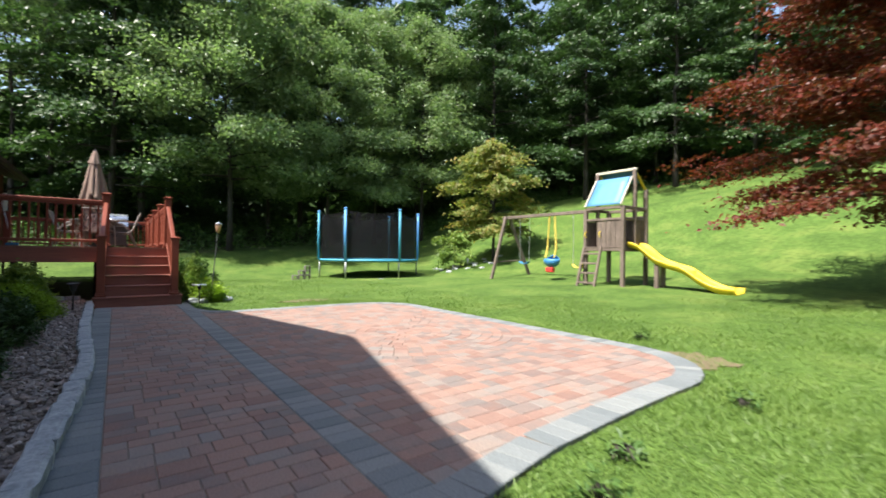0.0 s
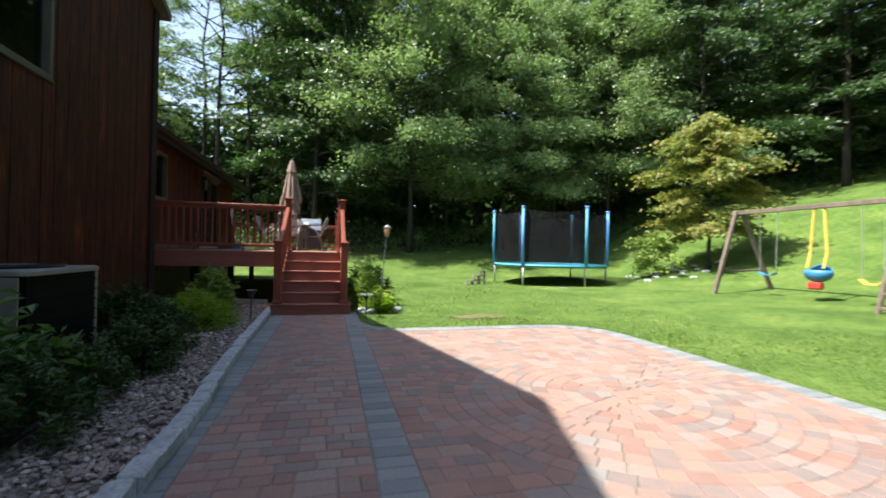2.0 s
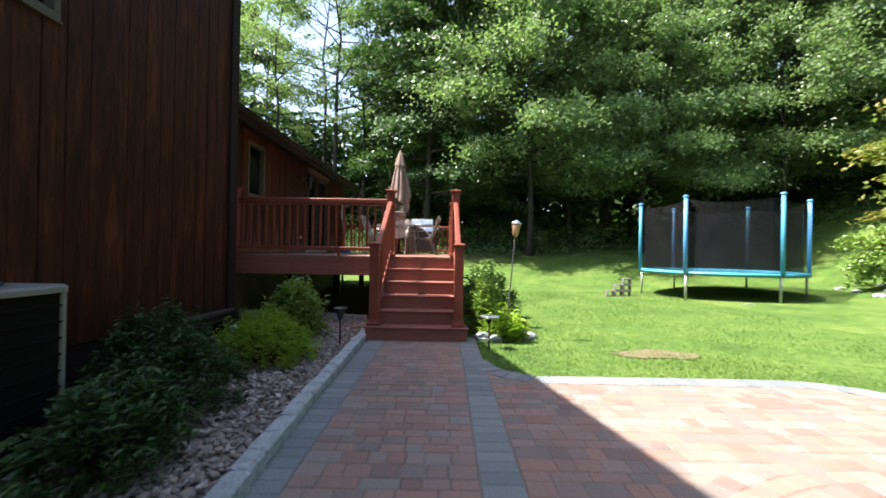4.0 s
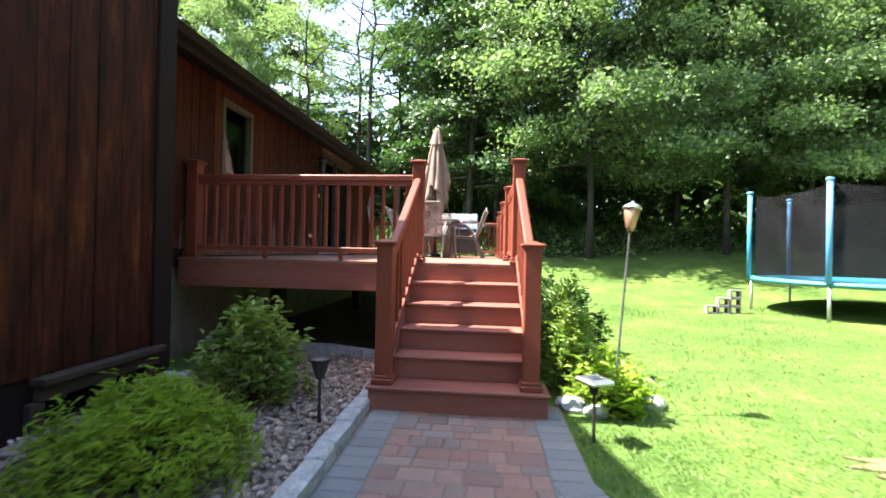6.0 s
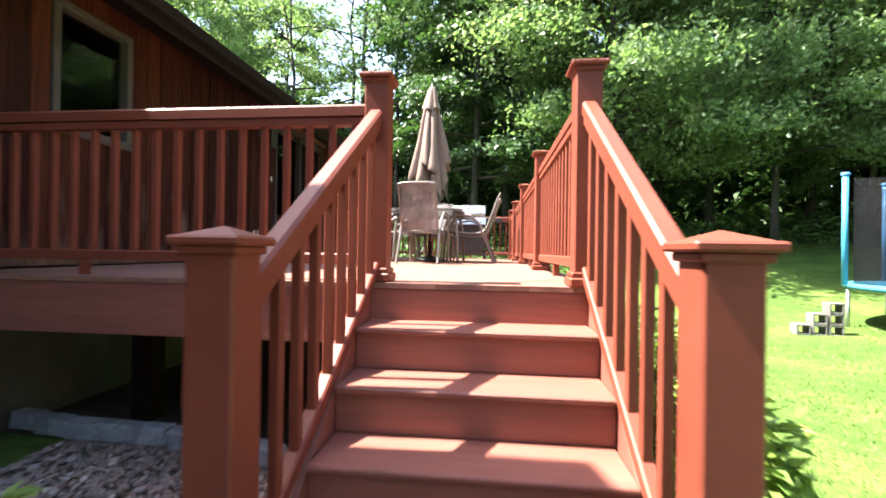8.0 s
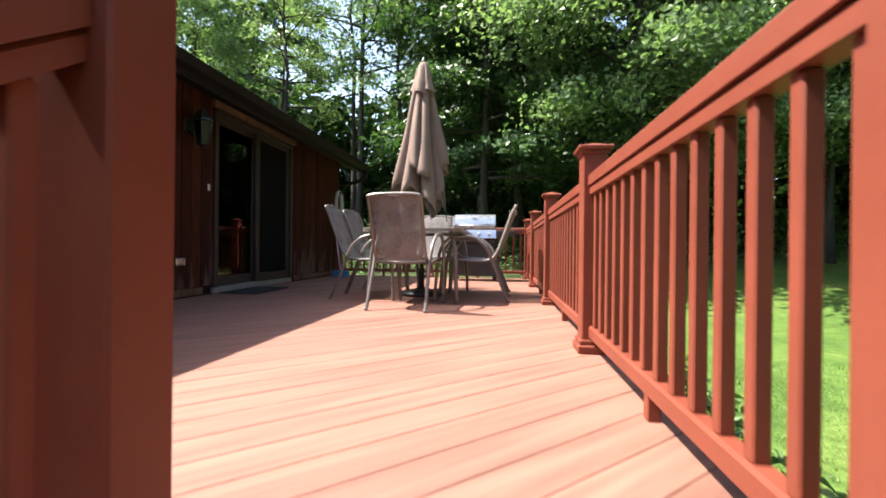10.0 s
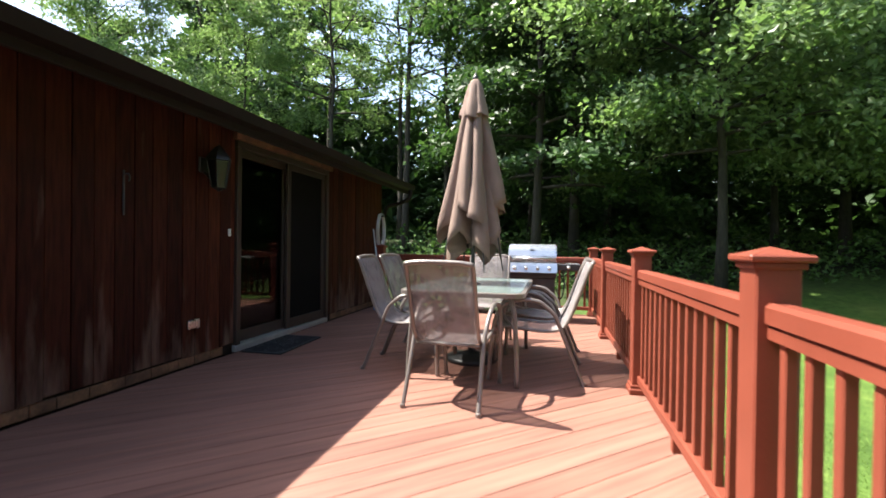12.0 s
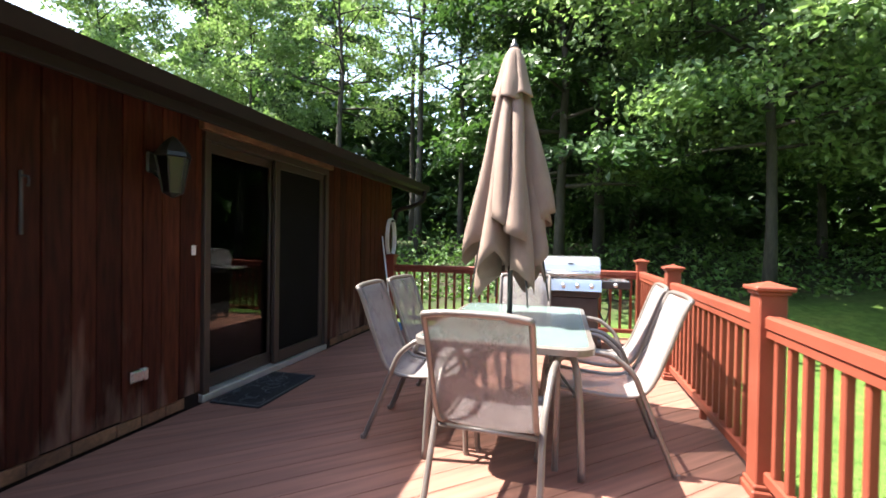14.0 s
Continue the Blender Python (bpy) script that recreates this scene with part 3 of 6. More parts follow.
MAIN_OPEN = [(4.35, 6.88, 2.80, 4.05), (8.55, 9.40, 0.02, 0.36)]
WING_OPEN = [(11.22, 11.92, 2.06, 3.03), (14.47, 16.26, 1.075, 3.10)]
wall_east = wall_core("wall_east", MAIN_X - 0.16, MAIN_X, MAIN_Y0, MAIN_Y1, -0.1, main_top, MAIN_OPEN, (PEAK_Y,), "tall gable wall clad in dark red-brown stained boards")
siding(wall_east, MAIN_X, MAIN_Y0, MAIN_Y1, 0.36, main_top, MAIN_OPEN, 0.22, 1, M_SIDING)
wall_wing = wall_core("wall_wing", WING_X - 0.16, WING_X, MAIN_Y1 - 0.6, WING_Y1, 0.95, wing_top, WING_OPEN, (), "low wing wall clad in weathered red-brown boards")
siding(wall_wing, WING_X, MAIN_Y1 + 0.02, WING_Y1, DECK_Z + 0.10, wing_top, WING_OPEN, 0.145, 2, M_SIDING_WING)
tagged(part("foundation", box(WING_X - 0.2, MAIN_Y1 - 0.6, -0.2, WING_X - 0.03, WING_Y1, 0.95), M_CONCRETE), "grey concrete foundation under the wing", "foundation", kind="structure")
tagged(part("wall_corner", box(-9.5, MAIN_Y1 - 0.16, -0.1, MAIN_X - 0.165, MAIN_Y1, 4.95), M_TRIM), "dark board wall closing the gable block", "wall", kind="structure")
tagged(part("wall_south", box(-9.5, MAIN_Y0, -0.1, MAIN_X - 0.165, MAIN_Y0 + 0.16, 4.3), M_TRIM), "dark board wall closing the gable block", "wall", kind="structure")
tagged(part("wall_west", box(-9.66, MAIN_Y0, -0.1, -9.5, WING_Y1, 4.2), M_TRIM), "dark board wall at the back of the house", "wall", kind="structure")
tagged(part("wall_wing_end", box(-9.5, WING_Y1 - 0.16, -0.1, WING_X - 0.165, WING_Y1, 3.42), M_TRIM), "dark board wall at the wing's end", "wall", kind="structure")
bm = box(MAIN_X - 0.02, MAIN_Y1 - 0.16, -0.05, MAIN_X + 0.05, MAIN_Y1 + 0.035, main_top(MAIN_Y1), 0.006)
tagged(part("corner_board", bm, M_TRIM), "dark corner board at the gable wall's edge", "trim", kind="structure")
# base boards left bare along the deck
y = MAIN_Y1 + 1.05
r = random.Random(9)
base_trim = tagged(new("baseboard"), "row of bare weathered wood blocks along the deck", "trim", kind="structure")
while y < WING_Y1:
    w = r.uniform(0.14, 0.3)
    if not (14.42 < y + w and y < 16.3):
        part("block", box(WING_X, y, DECK_Z + 0.012, WING_X + 0.014, min(y + w - 0.006, WING_Y1), DECK_Z + 0.088, 0.004), M_BASEWOOD, base_trim)
    y += w

RAKE_X = -1.86
bm = bmesh.new()
zn, zs = PEAK_Z - SLOPE_N * (MAIN_Y1 + 0.15 - PEAK_Y), PEAK_Z - SLOPE_S * (PEAK_Y - MAIN_Y0 + 0.3)
slab([(MAIN_Y0 - 0.3, zs), (PEAK_Y, PEAK_Z), (MAIN_Y1 + 0.15, zn), (MAIN_Y1 + 0.15, zn - 0.12), (PEAK_Y, PEAK_Z - 0.12), (MAIN_Y0 - 0.3, zs - 0.12)], -9.9, RAKE_X, "x", bm)
tagged(part("roof_main", bm, M_SHINGLE), "dark shingled gable roof of the tall block", "roof", kind="structure")
EAVE_X, EAVE_Z, WS = -2.17, 3.06, 0.34
bm = bmesh.new()
slab([(EAVE_X, EAVE_Z), (EAVE_X, EAVE_Z + 0.15), (-6.0, EAVE_Z + 0.15 + WS * (-EAVE_X * -1 + 6.0)), (-9.9, EAVE_Z + 0.3), (-9.9, EAVE_Z + 0.15), (-6.0, EAVE_Z + WS * (6.0 + EAVE_X))], MAIN_Y1 + 0.04, WING_Y1 + 0.28, "y", bm)
roof_wing = tagged(part("roof_wing", bm, M_TRIM), "dark brown low roof with deep eave over the deck", "roof", kind="structure")
part("fascia", box(EAVE_X, MAIN_Y1 + 0.05, EAVE_Z - 0.03, EAVE_X + 0.025, WING_Y1 + 0.28, EAVE_Z + 0.17, 0.006), M_TRIM, roof_wing)
gutter = slab([(EAVE_X + 0.028, EAVE_Z + 0.03), (EAVE_X + 0.10, EAVE_Z + 0.05), (EAVE_X + 0.125, EAVE_Z + 0.13), (EAVE_X + 0.115, EAVE_Z + 0.13), (EAVE_X + 0.09, EAVE_Z + 0.06), (EAVE_X + 0.028, EAVE_Z + 0.04)], MAIN_Y1 + 0.06, WING_Y1 + 0.3, "y")
tagged(part("gutter", gutter, M_TRIM), "dark brown metal gutter along the low eave", "gutter", kind="structure")
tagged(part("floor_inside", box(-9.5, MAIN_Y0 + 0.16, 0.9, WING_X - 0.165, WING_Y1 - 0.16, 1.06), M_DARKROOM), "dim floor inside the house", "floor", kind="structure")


def window(name, x, y0, y1, z0, z1, panes, label):
    w = tagged(new(name), label, "window", kind="structure")
    f = 0.055
    fr = bmesh.new()
    for a in ((y0, z0, y1, z0 + f), (y0, z1 - f, y1, z1), (y0, z0 + f, y0 + f, z1 - f), (y1 - f, z0 + f, y1, z1 - f)):
        box(x - 0.10, a[0], a[1], x + 0.035, a[2], a[3], 0.004, fr)
    part("window_frame", fr, M_FRAME, w)
    step = (y1 - y0) / panes
    for i in range(1, panes):
        part("mullion", box(x - 0.08, y0 + i * step - 0.03, z0 + f, x + 0.02, y0 + i * step + 0.03, z1 - f, 0.004), M_FRAME, w)
    for i in range(panes):
        g = part("pane", box(x - 0.045, y0 + i * step + 0.02, z0 + f - 0.01, x - 0.039, y0 + (i + 1) * step - 0.02, z1 - f + 0.01), M_GLASS, w)
        g.visible_shadow = False
    part("window_sill", box(x - 0.02, y0 - 0.012, z0 - 0.02, x + 0.045, y1 + 0.012, z0 - 0.003, 0.004), M_FRAME, w)
    # added dark sheet close behind the panes, in place of the unlit room
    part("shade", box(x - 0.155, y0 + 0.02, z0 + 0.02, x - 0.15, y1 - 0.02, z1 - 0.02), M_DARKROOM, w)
    return w


window("window_1", MAIN_X, 4.35, 6.88, 2.80, 4.05, 2, "wide grey-framed window reflecting green trees")
window("window_2", WING_X, 11.22, 11.92, 2.06, 3.03, 1, "narrow wood-framed window reflecting the trees")
hatch = tagged(new("basement_window"), "dark wooden basement opening low in the wall", "window", kind="structure")
part("shelf", box(MAIN_X - 0.02, 8.5, 0.30, MAIN_X + 0.11, 9.52, 0.35, 0.008), M_OLDWOOD, hatch, "weathered grey-brown plank")
part("apron", box(MAIN_X - 0.02, 8.52, 0.20, MAIN_X + 0.06, 9.50, 0.298, 0.006), M_OLDWOOD, hatch)
for jy in (8.47, 9.0, 9.40):
    part("jamb", box(MAIN_X - 0.02, jy, -0.02, MAIN_X + 0.05, jy + 0.09, 0.198, 0.006), M_OLDWOOD, hatch)
# near-black sheet set in the recess, its colour standing for the darkness inside
part("panel", box(MAIN_X - 0.14, 8.55, -0.02, MAIN_X - 0.10, 9.40, 0.36), M_SCREEN, hatch)

# sliding door to the deck
door = tagged(new("door_1"), "sliding glass door with dark insect screen beside the mat", "door", kind="structure")
y0, y1, z0, z1, x = 14.47, 16.26, 1.075, 3.10, WING_X
fr = bmesh.new()
box(x - 0.14, y0, z1 - 0.06, x + 0.05, y1, z1, 0.005, fr)
box(x - 0.14, y0, z0 + 0.05, x + 0.05, y0 + 0.06, z1 - 0.06, 0.005, fr)
box(x - 0.14, y1 - 0.06, z0 + 0.05, x + 0.05, y1, z1 - 0.06, 0.005, fr)
part("door_frame", fr, M_DOORFRAME, door)
part("head_trim", box(x + 0.02, y0 - 0.04, z1 + 0.003, x + 0.075, y1 + 0.06, z1 + 0.075, 0.006), M_BASEWOOD, door, "bare weathered wooden head trim")
M_SILL = surface("aluminium_sill", [(0.45, 0.45, 0.44), (0.6, 0.6, 0.59)], 6, 0.4, 0.05, 90, metal=0.7, fine=0.1)
part("sill", box(x - 0.14, y0, z0 - 0.015, x + 0.045, y1, z0 + 0.045, 0.008), M_SILL, door, "worn aluminium door sill")
mid = (y0 + y1) / 2
for a, b, dx, mat_in in ((y0 + 0.06, mid + 0.05, -0.06, M_GLASS), (mid - 0.02, y1 - 0.06, 0.0, M_SCREEN)):
    st = bmesh.new()
    for u0, v0, u1, v1 in ((a, z0 + 0.05, a + 0.07, z1 - 0.06), (b - 0.07, z0 + 0.05, b, z1 - 0.06), (a + 0.07, z0 + 0.05, b - 0.07, z0 + 0.16), (a + 0.07, z1 - 0.13, b - 0.07, z1 - 0.06)):
        box(x + dx - 0.02, u0, v0, x + dx + 0.018, u1, v1, 0.004, st)
    leaf = part("door_leaf" if mat_in is M_GLASS else "screen_leaf", st, M_DOORFRAME, door)
    g = part("pane" if mat_in is M_GLASS else "screen", box(x + dx - 0.004, a + 0.06, z0 + 0.15, x + dx + 0.001, b - 0.06, z1 - 0.12), mat_in, leaf)
    if mat_in is M_GLASS:
        g.visible_shadow = False
part("door_handle", box(x - 0.04, mid + 0.0, 1.95, x - 0.0, mid + 0.025, 2.15, 0.006), M_SCREEN, door)

# ---- deck ----
DX0, DX1, DY0, DY1 = WING_X + 0.03, 1.10, 10.50, 18.08
deck = tagged(new("floor_deck"), "raised deck of reddish composite boards laid diagonally", "deck", kind="structure")
part("fascia", box(DX0, DY0 - 0.024, DECK_Z - 0.30, DX1 + 0.024, DY0 - 0.002, DECK_Z - 0.026, 0.004), M_STAIR, deck)
part("fascia", box(DX1 + 0.002, DY0, DECK_Z - 0.30, DX1 + 0.024, DY1, DECK_Z - 0.026, 0.004), M_STAIR, deck)
part("fascia", box(DX0, DY1 + 0.002, DECK_Z - 0.30, DX1 + 0.024, DY1 + 0.024, DECK_Z - 0.026, 0.004), M_STAIR, deck)
for i in range(7):
    yj = DY0 + 0.1 + i * 1.22
    part("joist", box(DX0, yj, DECK_Z - 0.25, DX1 - 0.002, yj + 0.045, DECK_Z - 0.028), M_TRIM, deck)
for px in (-1.9, -0.2, 0.95):
    for py in (11.2, 14.5, 17.7):
        part("support_post", box(px, py, -0.1, px + 0.14, py + 0.14, DECK_Z - 0.255), M_TRIM, deck)

# ---- stairs ----
RISERS, SX0, SX1 = 6, -0.14, 1.165
RISE, GO, SY0 = DECK_Z / RISERS, (DY0 - 9.26) / 5, 9.26
stairs = tagged(new("stairs"), "six-riser composite stair with closed reddish risers", "stairs", kind="structure")
for i in range(RISERS):
    a, b = (SX0, SX1) if i == 0 else (SX0 + 0.14, SX1 - 0.14)
    yy = SY0 + i * GO
    part("riser", box(a, yy, i * RISE if i else -0.02, b, yy + 0.022, (i + 1) * RISE - 0.027, 0.002), M_STAIR, stairs)
    if i < RISERS - 1:
        part("tread", box(a - (0.015 if i == 0 else 0), yy - 0.025, (i + 1) * RISE - 0.025, b + (0.015 if i == 0 else 0), yy + GO + 0.0, (i + 1) * RISE, 0.006), M_STAIR, stairs)
part("step_side", box(SX0, SY0 + 0.024, -0.02, SX0 + 0.02, SY0 + GO + 0.02, RISE - 0.027), M_STAIR, stairs)
part("step_side", box(SX1 - 0.02, SY0 + 0.024, -0.02, SX1, SY0 + GO + 0.02, RISE - 0.027), M_STAIR, stairs)
for a in (SX0 + 0.115, SX1 - 0.138):
    bm = slab([(SY0 + GO, -0.02), (SY0 + GO, RISE * 2 - 0.03), (DY0 - 0.03, DECK_Z - 0.03), (DY0 - 0.03, -0.02)], a, a + 0.022, "x")
    part("stringer", bm, M_STAIR, stairs)

# ---- railings ----
POST, CAP = 0.12, 0.172


def rail_post(x, y, z0, z1, where="deck"):
    p = thing("railing_post", "reddish composite railing post with flat cap on the " + where, "post", (x, y, z0), "railing posts")
    h = z1 - z0
    part("shaft", box(-POST / 2, -POST / 2, 0.0, POST / 2, POST / 2, h - 0.035, 0.006), M_RAIL, p)
    bm = box(-CAP / 2, -CAP / 2, h - 0.035, CAP / 2, CAP / 2, h - 0.012, 0.006)
    for s, za, zb in ((CAP / 2 - 0.012, h - 0.013, h),):
        v = [bm.verts.new((sx * s, sy * s, za)) for sx, sy in ((-1, -1), (1, -1), (1, 1), (-1, 1))]
        t = bm.verts.new((0, 0, zb + 0.012))
        for k in range(4):
            bm.faces.new((v[k], v[(k + 1) % 4], t))
        bm.faces.new(v[::-1])
    box(-POST / 2 - 0.01, -POST / 2 - 0.01, h - 0.055, POST / 2 + 0.01, POST / 2 + 0.01, h - 0.034, 0.004, bm)
    part("cap", bm, M_RAIL, p)
    bm = box(-POST / 2 - 0.022, -POST / 2 - 0.022, 0.001, POST / 2 + 0.022, POST / 2 + 0.022, 0.045, 0.008)
    box(-POST / 2 - 0.012, -POST / 2 - 0.012, 0.045, POST / 2 + 0.012, POST / 2 + 0.012, 0.07, 0.006, bm)
    part("base_trim", bm, M_RAIL, p)
    return p


BALUSTER = mesh_of("baluster", box(-0.0165, -0.0165, 0, 0.0165, 0.0165, 1, 0.004), M_RAIL)


def railing(p0, p1, rise0=0.0, label="reddish composite deck railing with square balusters"):
    """A railing section between two post centres given on the floor line; slopes when their heights differ."""
    p0, p1 = Vector(p0), Vector(p1)
    d = Vector((p1.x - p0.x, p1.y - p0.y, 0))
    span = d.length
    ang = math.atan2(d.y, d.x)
    t = thing("railing", label, "railing", Matrix.Translation(p0) @ Matrix.Rotation(ang, 4, "Z"), "deck railings")
    k = (p1.z - p0.z) / span
    a, b = POST / 2, span - POST / 2
    def bar(name, w, zlo, zhi, c):
        bm = bmesh.new()
        prof = [(-w, zlo), (w, zlo), (w, zhi - c), (w - c, zhi), (-w + c, zhi), (-w, zhi - c)]
        r0 = [bm.verts.new((a, u, z + k * a)) for u, z in prof]
        r1 = [bm.verts.new((b, u, z + k * b)) for u, z in prof]
        bm.faces.new(r0[::-1])
        bm.faces.new(r1)
        for i in range(len(prof)):
            bm.faces.new((r0[i], r0[(i + 1) % len(prof)], r1[(i + 1) % len(prof)], r1[i]))
        return part(name, bm, M_RAIL, t)
    bar("top_rail", 0.036, 0.845, 0.905, 0.012)
    bar("rail_lip", 0.028, 0.80, 0.843, 0.008)
    bar("bottom_rail", 0.026, 0.085, 0.14, 0.008)
    n = max(1, round((b - a) / 0.127))
    for i in range(n):
        u = a + (b - a) * (i + 0.5) / n
        z = k * u
        s = abs(k) * 0.02
        ob = piece("baluster", BALUSTER, t, Matrix.Translation((u, 0, z + 0.141 - s)) @ Matrix.Diagonal((1, 1, 0.658 + s, 1)))
    if abs(k) < 0.01 and span > 1.2:
        for f in ((0.5,) if span < 2.1 else (0.33, 0.67)):
            part("foot_block", box(span * f - 0.02, -0.02, 0.001, span * f + 0.02, 0.02, 0.084, 0.003), M_RAIL, t)
    return t


RX, PZ = 1.02, 2.115
UY, LX = 10.60, -0.005
right_posts = [10.535, 12.38, 14.32, 16.30, 18.0]
for yy in right_posts:
    rail_post(RX, yy, DECK_Z, PZ)
for a, b in zip(right_posts, right_posts[1:]):
    railing((RX, a, DECK_Z), (RX, b, DECK_Z))
back_posts = [RX, -0.75, WING_X + 0.12]
for xx in back_posts[1:]:
    rail_post(xx, 18.0, DECK_Z, PZ)
for a, b in zip(back_posts, back_posts[1:]):
    railing((a, 18.0, DECK_Z), (b, 18.0, DECK_Z))
rail_post(LX, UY, DECK_Z, PZ)
rail_post(WING_X + 0.12, UY, DECK_Z, PZ)
railing((WING_X + 0.12, UY, DECK_Z), (LX, UY, DECK_Z))
NY = 9.36
for xx in (LX - 0.04, RX + 0.03):
    rail_post(xx, NY, RISE, 1.255, "lowest stair tread")
    railing((xx, NY, 0.19), (LX if xx < 0.5 else RX, UY if xx < 0.5 else right_posts[0], DECK_Z), label="sloping reddish composite stair railing with balusters")

# ---- patio ----
WALK_X0, WALK_X1 = -0.105, 1.29
def patio_edge():
    """The outer outline of the paved patio, counter-clockwise from the walk's front."""
    pts = [(1.29, 1.05), (1.45, 1.08), (2.0, 1.2), (2.7, 1.26), (3.3, 1.29)]
    for i in range(9):
        a = radians(-90 + 90 * i / 8)
        pts.append((3.75 + 1.1 * math.cos(a), 2.4 + 1.1 * math.sin(a)))
    pts += [(4.86, 4.0), (4.87, 5.6)]
    for i in range(9):
        a = radians(90 * i / 8)
        pts.append((3.95 + 0.93 * math.cos(a), 6.85 + 0.93 * math.sin(a)))
    pts += [(2.9, 7.78), (1.75, 7.76), (1.45, 7.95), (1.29, 8.4)]
    return pts


def inside(x, y, poly):
    c, n = False, len(poly)
    for i in range(n):
        (xa, ya), (xb, yb) = poly[i], poly[(i + 1) % n]
        if (ya > y) != (yb > y) and x < (xb - xa) * (y - ya) / (yb - ya) + xa:
            c = not c
    return c


def distance(x, y, line):
    best = 9.0
    for (xa, ya), (xb, yb) in zip(line, line[1:]):
        dx, dy = xb - xa, yb - ya
        t = max(0, min(1, ((x - xa) * dx + (y - ya) * dy) / (dx * dx + dy * dy)))
        best = min(best, math.hypot(x - xa - t * dx, y - ya - t * dy))
    return best


EDGE = patio_edge()
bm = prism(EDGE, -0.05, -0.007)
patio = tagged(part("patio", bm, M_SAND), "patio of red and tan pavers with grey border", "patio", kind="structure")
walkway = tagged(part("walkway", box(WALK_X0, -3.0, -0.05, WALK_X1, SY0 + 0.3, -0.0075), M_SAND), "paved walk of red pavers between grey border courses", "walkway", kind="structure")

# ---- garden trees and undergrowth ----
RED = tree_meshes("red_maple", 51, 6.6, 3.2, 1.75, 760, 80, 0.105, M_LEAF_RED, 0.05, limbs=34, trunk_r=0.12, rising=0.4, droop=0.2)
plant_tree(RED, 11.35, 0.75, 30, 0.95, "red-leaved Japanese maple on the lawn's bank", "")
GOLD = tree_meshes("young_maple", 57, 4.6, 2.0, 1.0, 300, 46, 0.15, M_LEAF_GOLD, 0.04, limbs=26, trunk_r=0.07, rising=0.6, droop=0.2)
plant_tree(GOLD, 13.9, 14.3, 70, 1.12, "young maple with gold and green leaves in a bed", "")
BUSHY = tree_meshes("small_shrub", 61, 1.5, 0.95, 0.25, 60, 40, 0.15, M_LEAF_TIPS, 0.05, limbs=12, trunk_r=0.03, rising=0.8)
plant_tree(BUSHY, 12.2, 15.0, 0, 0.85, "small bright green shrub under the young maple", "", "shrub")


def undergrowth(name, seed, n, material, leaf, label, place):
    g = np.random.default_rng(seed)
    x, y, h = place(g, n)
    z = rise(x, y) + h
    nr = g.normal(0, 0.6, (n, 3))
    nr[:, 2] += 0.8
    v, f = leaves(np.stack([x, y, z], 1), nr, leaf * g.uniform(0.6, 1.3, n), g)
    tagged(new(name, raw_mesh(name, v, f, material)), label, "undergrowth", kind="stuff")


def wood_edge(g, n):
    a = np.radians(g.uniform(-45, 100, n))
    d = g.uniform(22.3, 29, n) + 8 * np.clip(np.sin(a), 0, 1) * 1.0
    x, y = 3 + d * np.sin(a), 1 + d * np.cos(a)
    lump = 0.5 + 0.5 * np.sin(x * 1.7) * np.sin(y * 1.3 + 1)
    return x, y, g.random(n) ** 1.6 * (0.25 + 1.3 * lump) * np.clip((d - 22) / 3, 0.12, 1)


def deep_woods(g, n):
    a = np.radians(g.uniform(-50, 105, n))
    d = g.uniform(32, 40, n)
    return 3 + d * np.sin(a), 3 + d * np.cos(a), g.random(n) ** 1.2 * 8.0


undergrowth("undergrowth", 71, 30000, M_LEAF_SHRUB, 0.18, "low green undergrowth at the wood's edge", wood_edge)
undergrowth("woodland_thicket", 72, 70000, M_LEAF_DARK, 0.7, "dense dark thicket deep in the woods", deep_woods)


def grass_blades():
    g = np.random.default_rng(81)
    n = 150000
    d = g.random(n) ** 0.8 * 9.5
    a = np.radians(g.uniform(-15, 105, n))
    x, y = 1.0 + d * np.sin(a), -0.3 + d * np.cos(a)
    keep = np.ones(n, bool)
    for i in range(n):
        if x[i] < 1.31 or (1.0 < y[i] < 8.5 and x[i] < 4.95 and inside(x[i], y[i], EDGE)):
            keep[i] = False
    m = 26000
    xs, ys = g.uniform(1.3, 7, m), g.uniform(7.5, 17, m)
    ok = np.array([not inside(p, q, EDGE) for p, q in zip(xs, ys)])
    x, y = np.concatenate([x[keep], xs[ok]]), np.concatenate([y[keep], ys[ok]])
    n = len(x)
    h = g.uniform(0.015, 0.045, n) * (1 + 0.5 * np.sin(x * 2.1) * np.sin(y * 1.7))
    b = g.uniform(0, 2 * math.pi, n)
    w = g.uniform(0.003, 0.007, n)
    z = rise(x, y)
    lean = g.normal(0, 0.03, (n, 2))
    p0 = np.stack([x - w * np.cos(b), y - w * np.sin(b), z], 1)
    p1 = np.stack([x + w * np.cos(b), y + w * np.sin(b), z], 1)
    p2 = np.stack([x + lean[:, 0], y + lean[:, 1], z + h], 1)
    v = np.stack([p0, p1, p2], 1).reshape(-1, 3)
    f = np.arange(3 * n).reshape(-1, 3)
    tagged(new("grass", raw_mesh("grass", v, f, M_GRASS)), "short mown green lawn grass beside the patio", "grass", kind="stuff")


grass_blades()


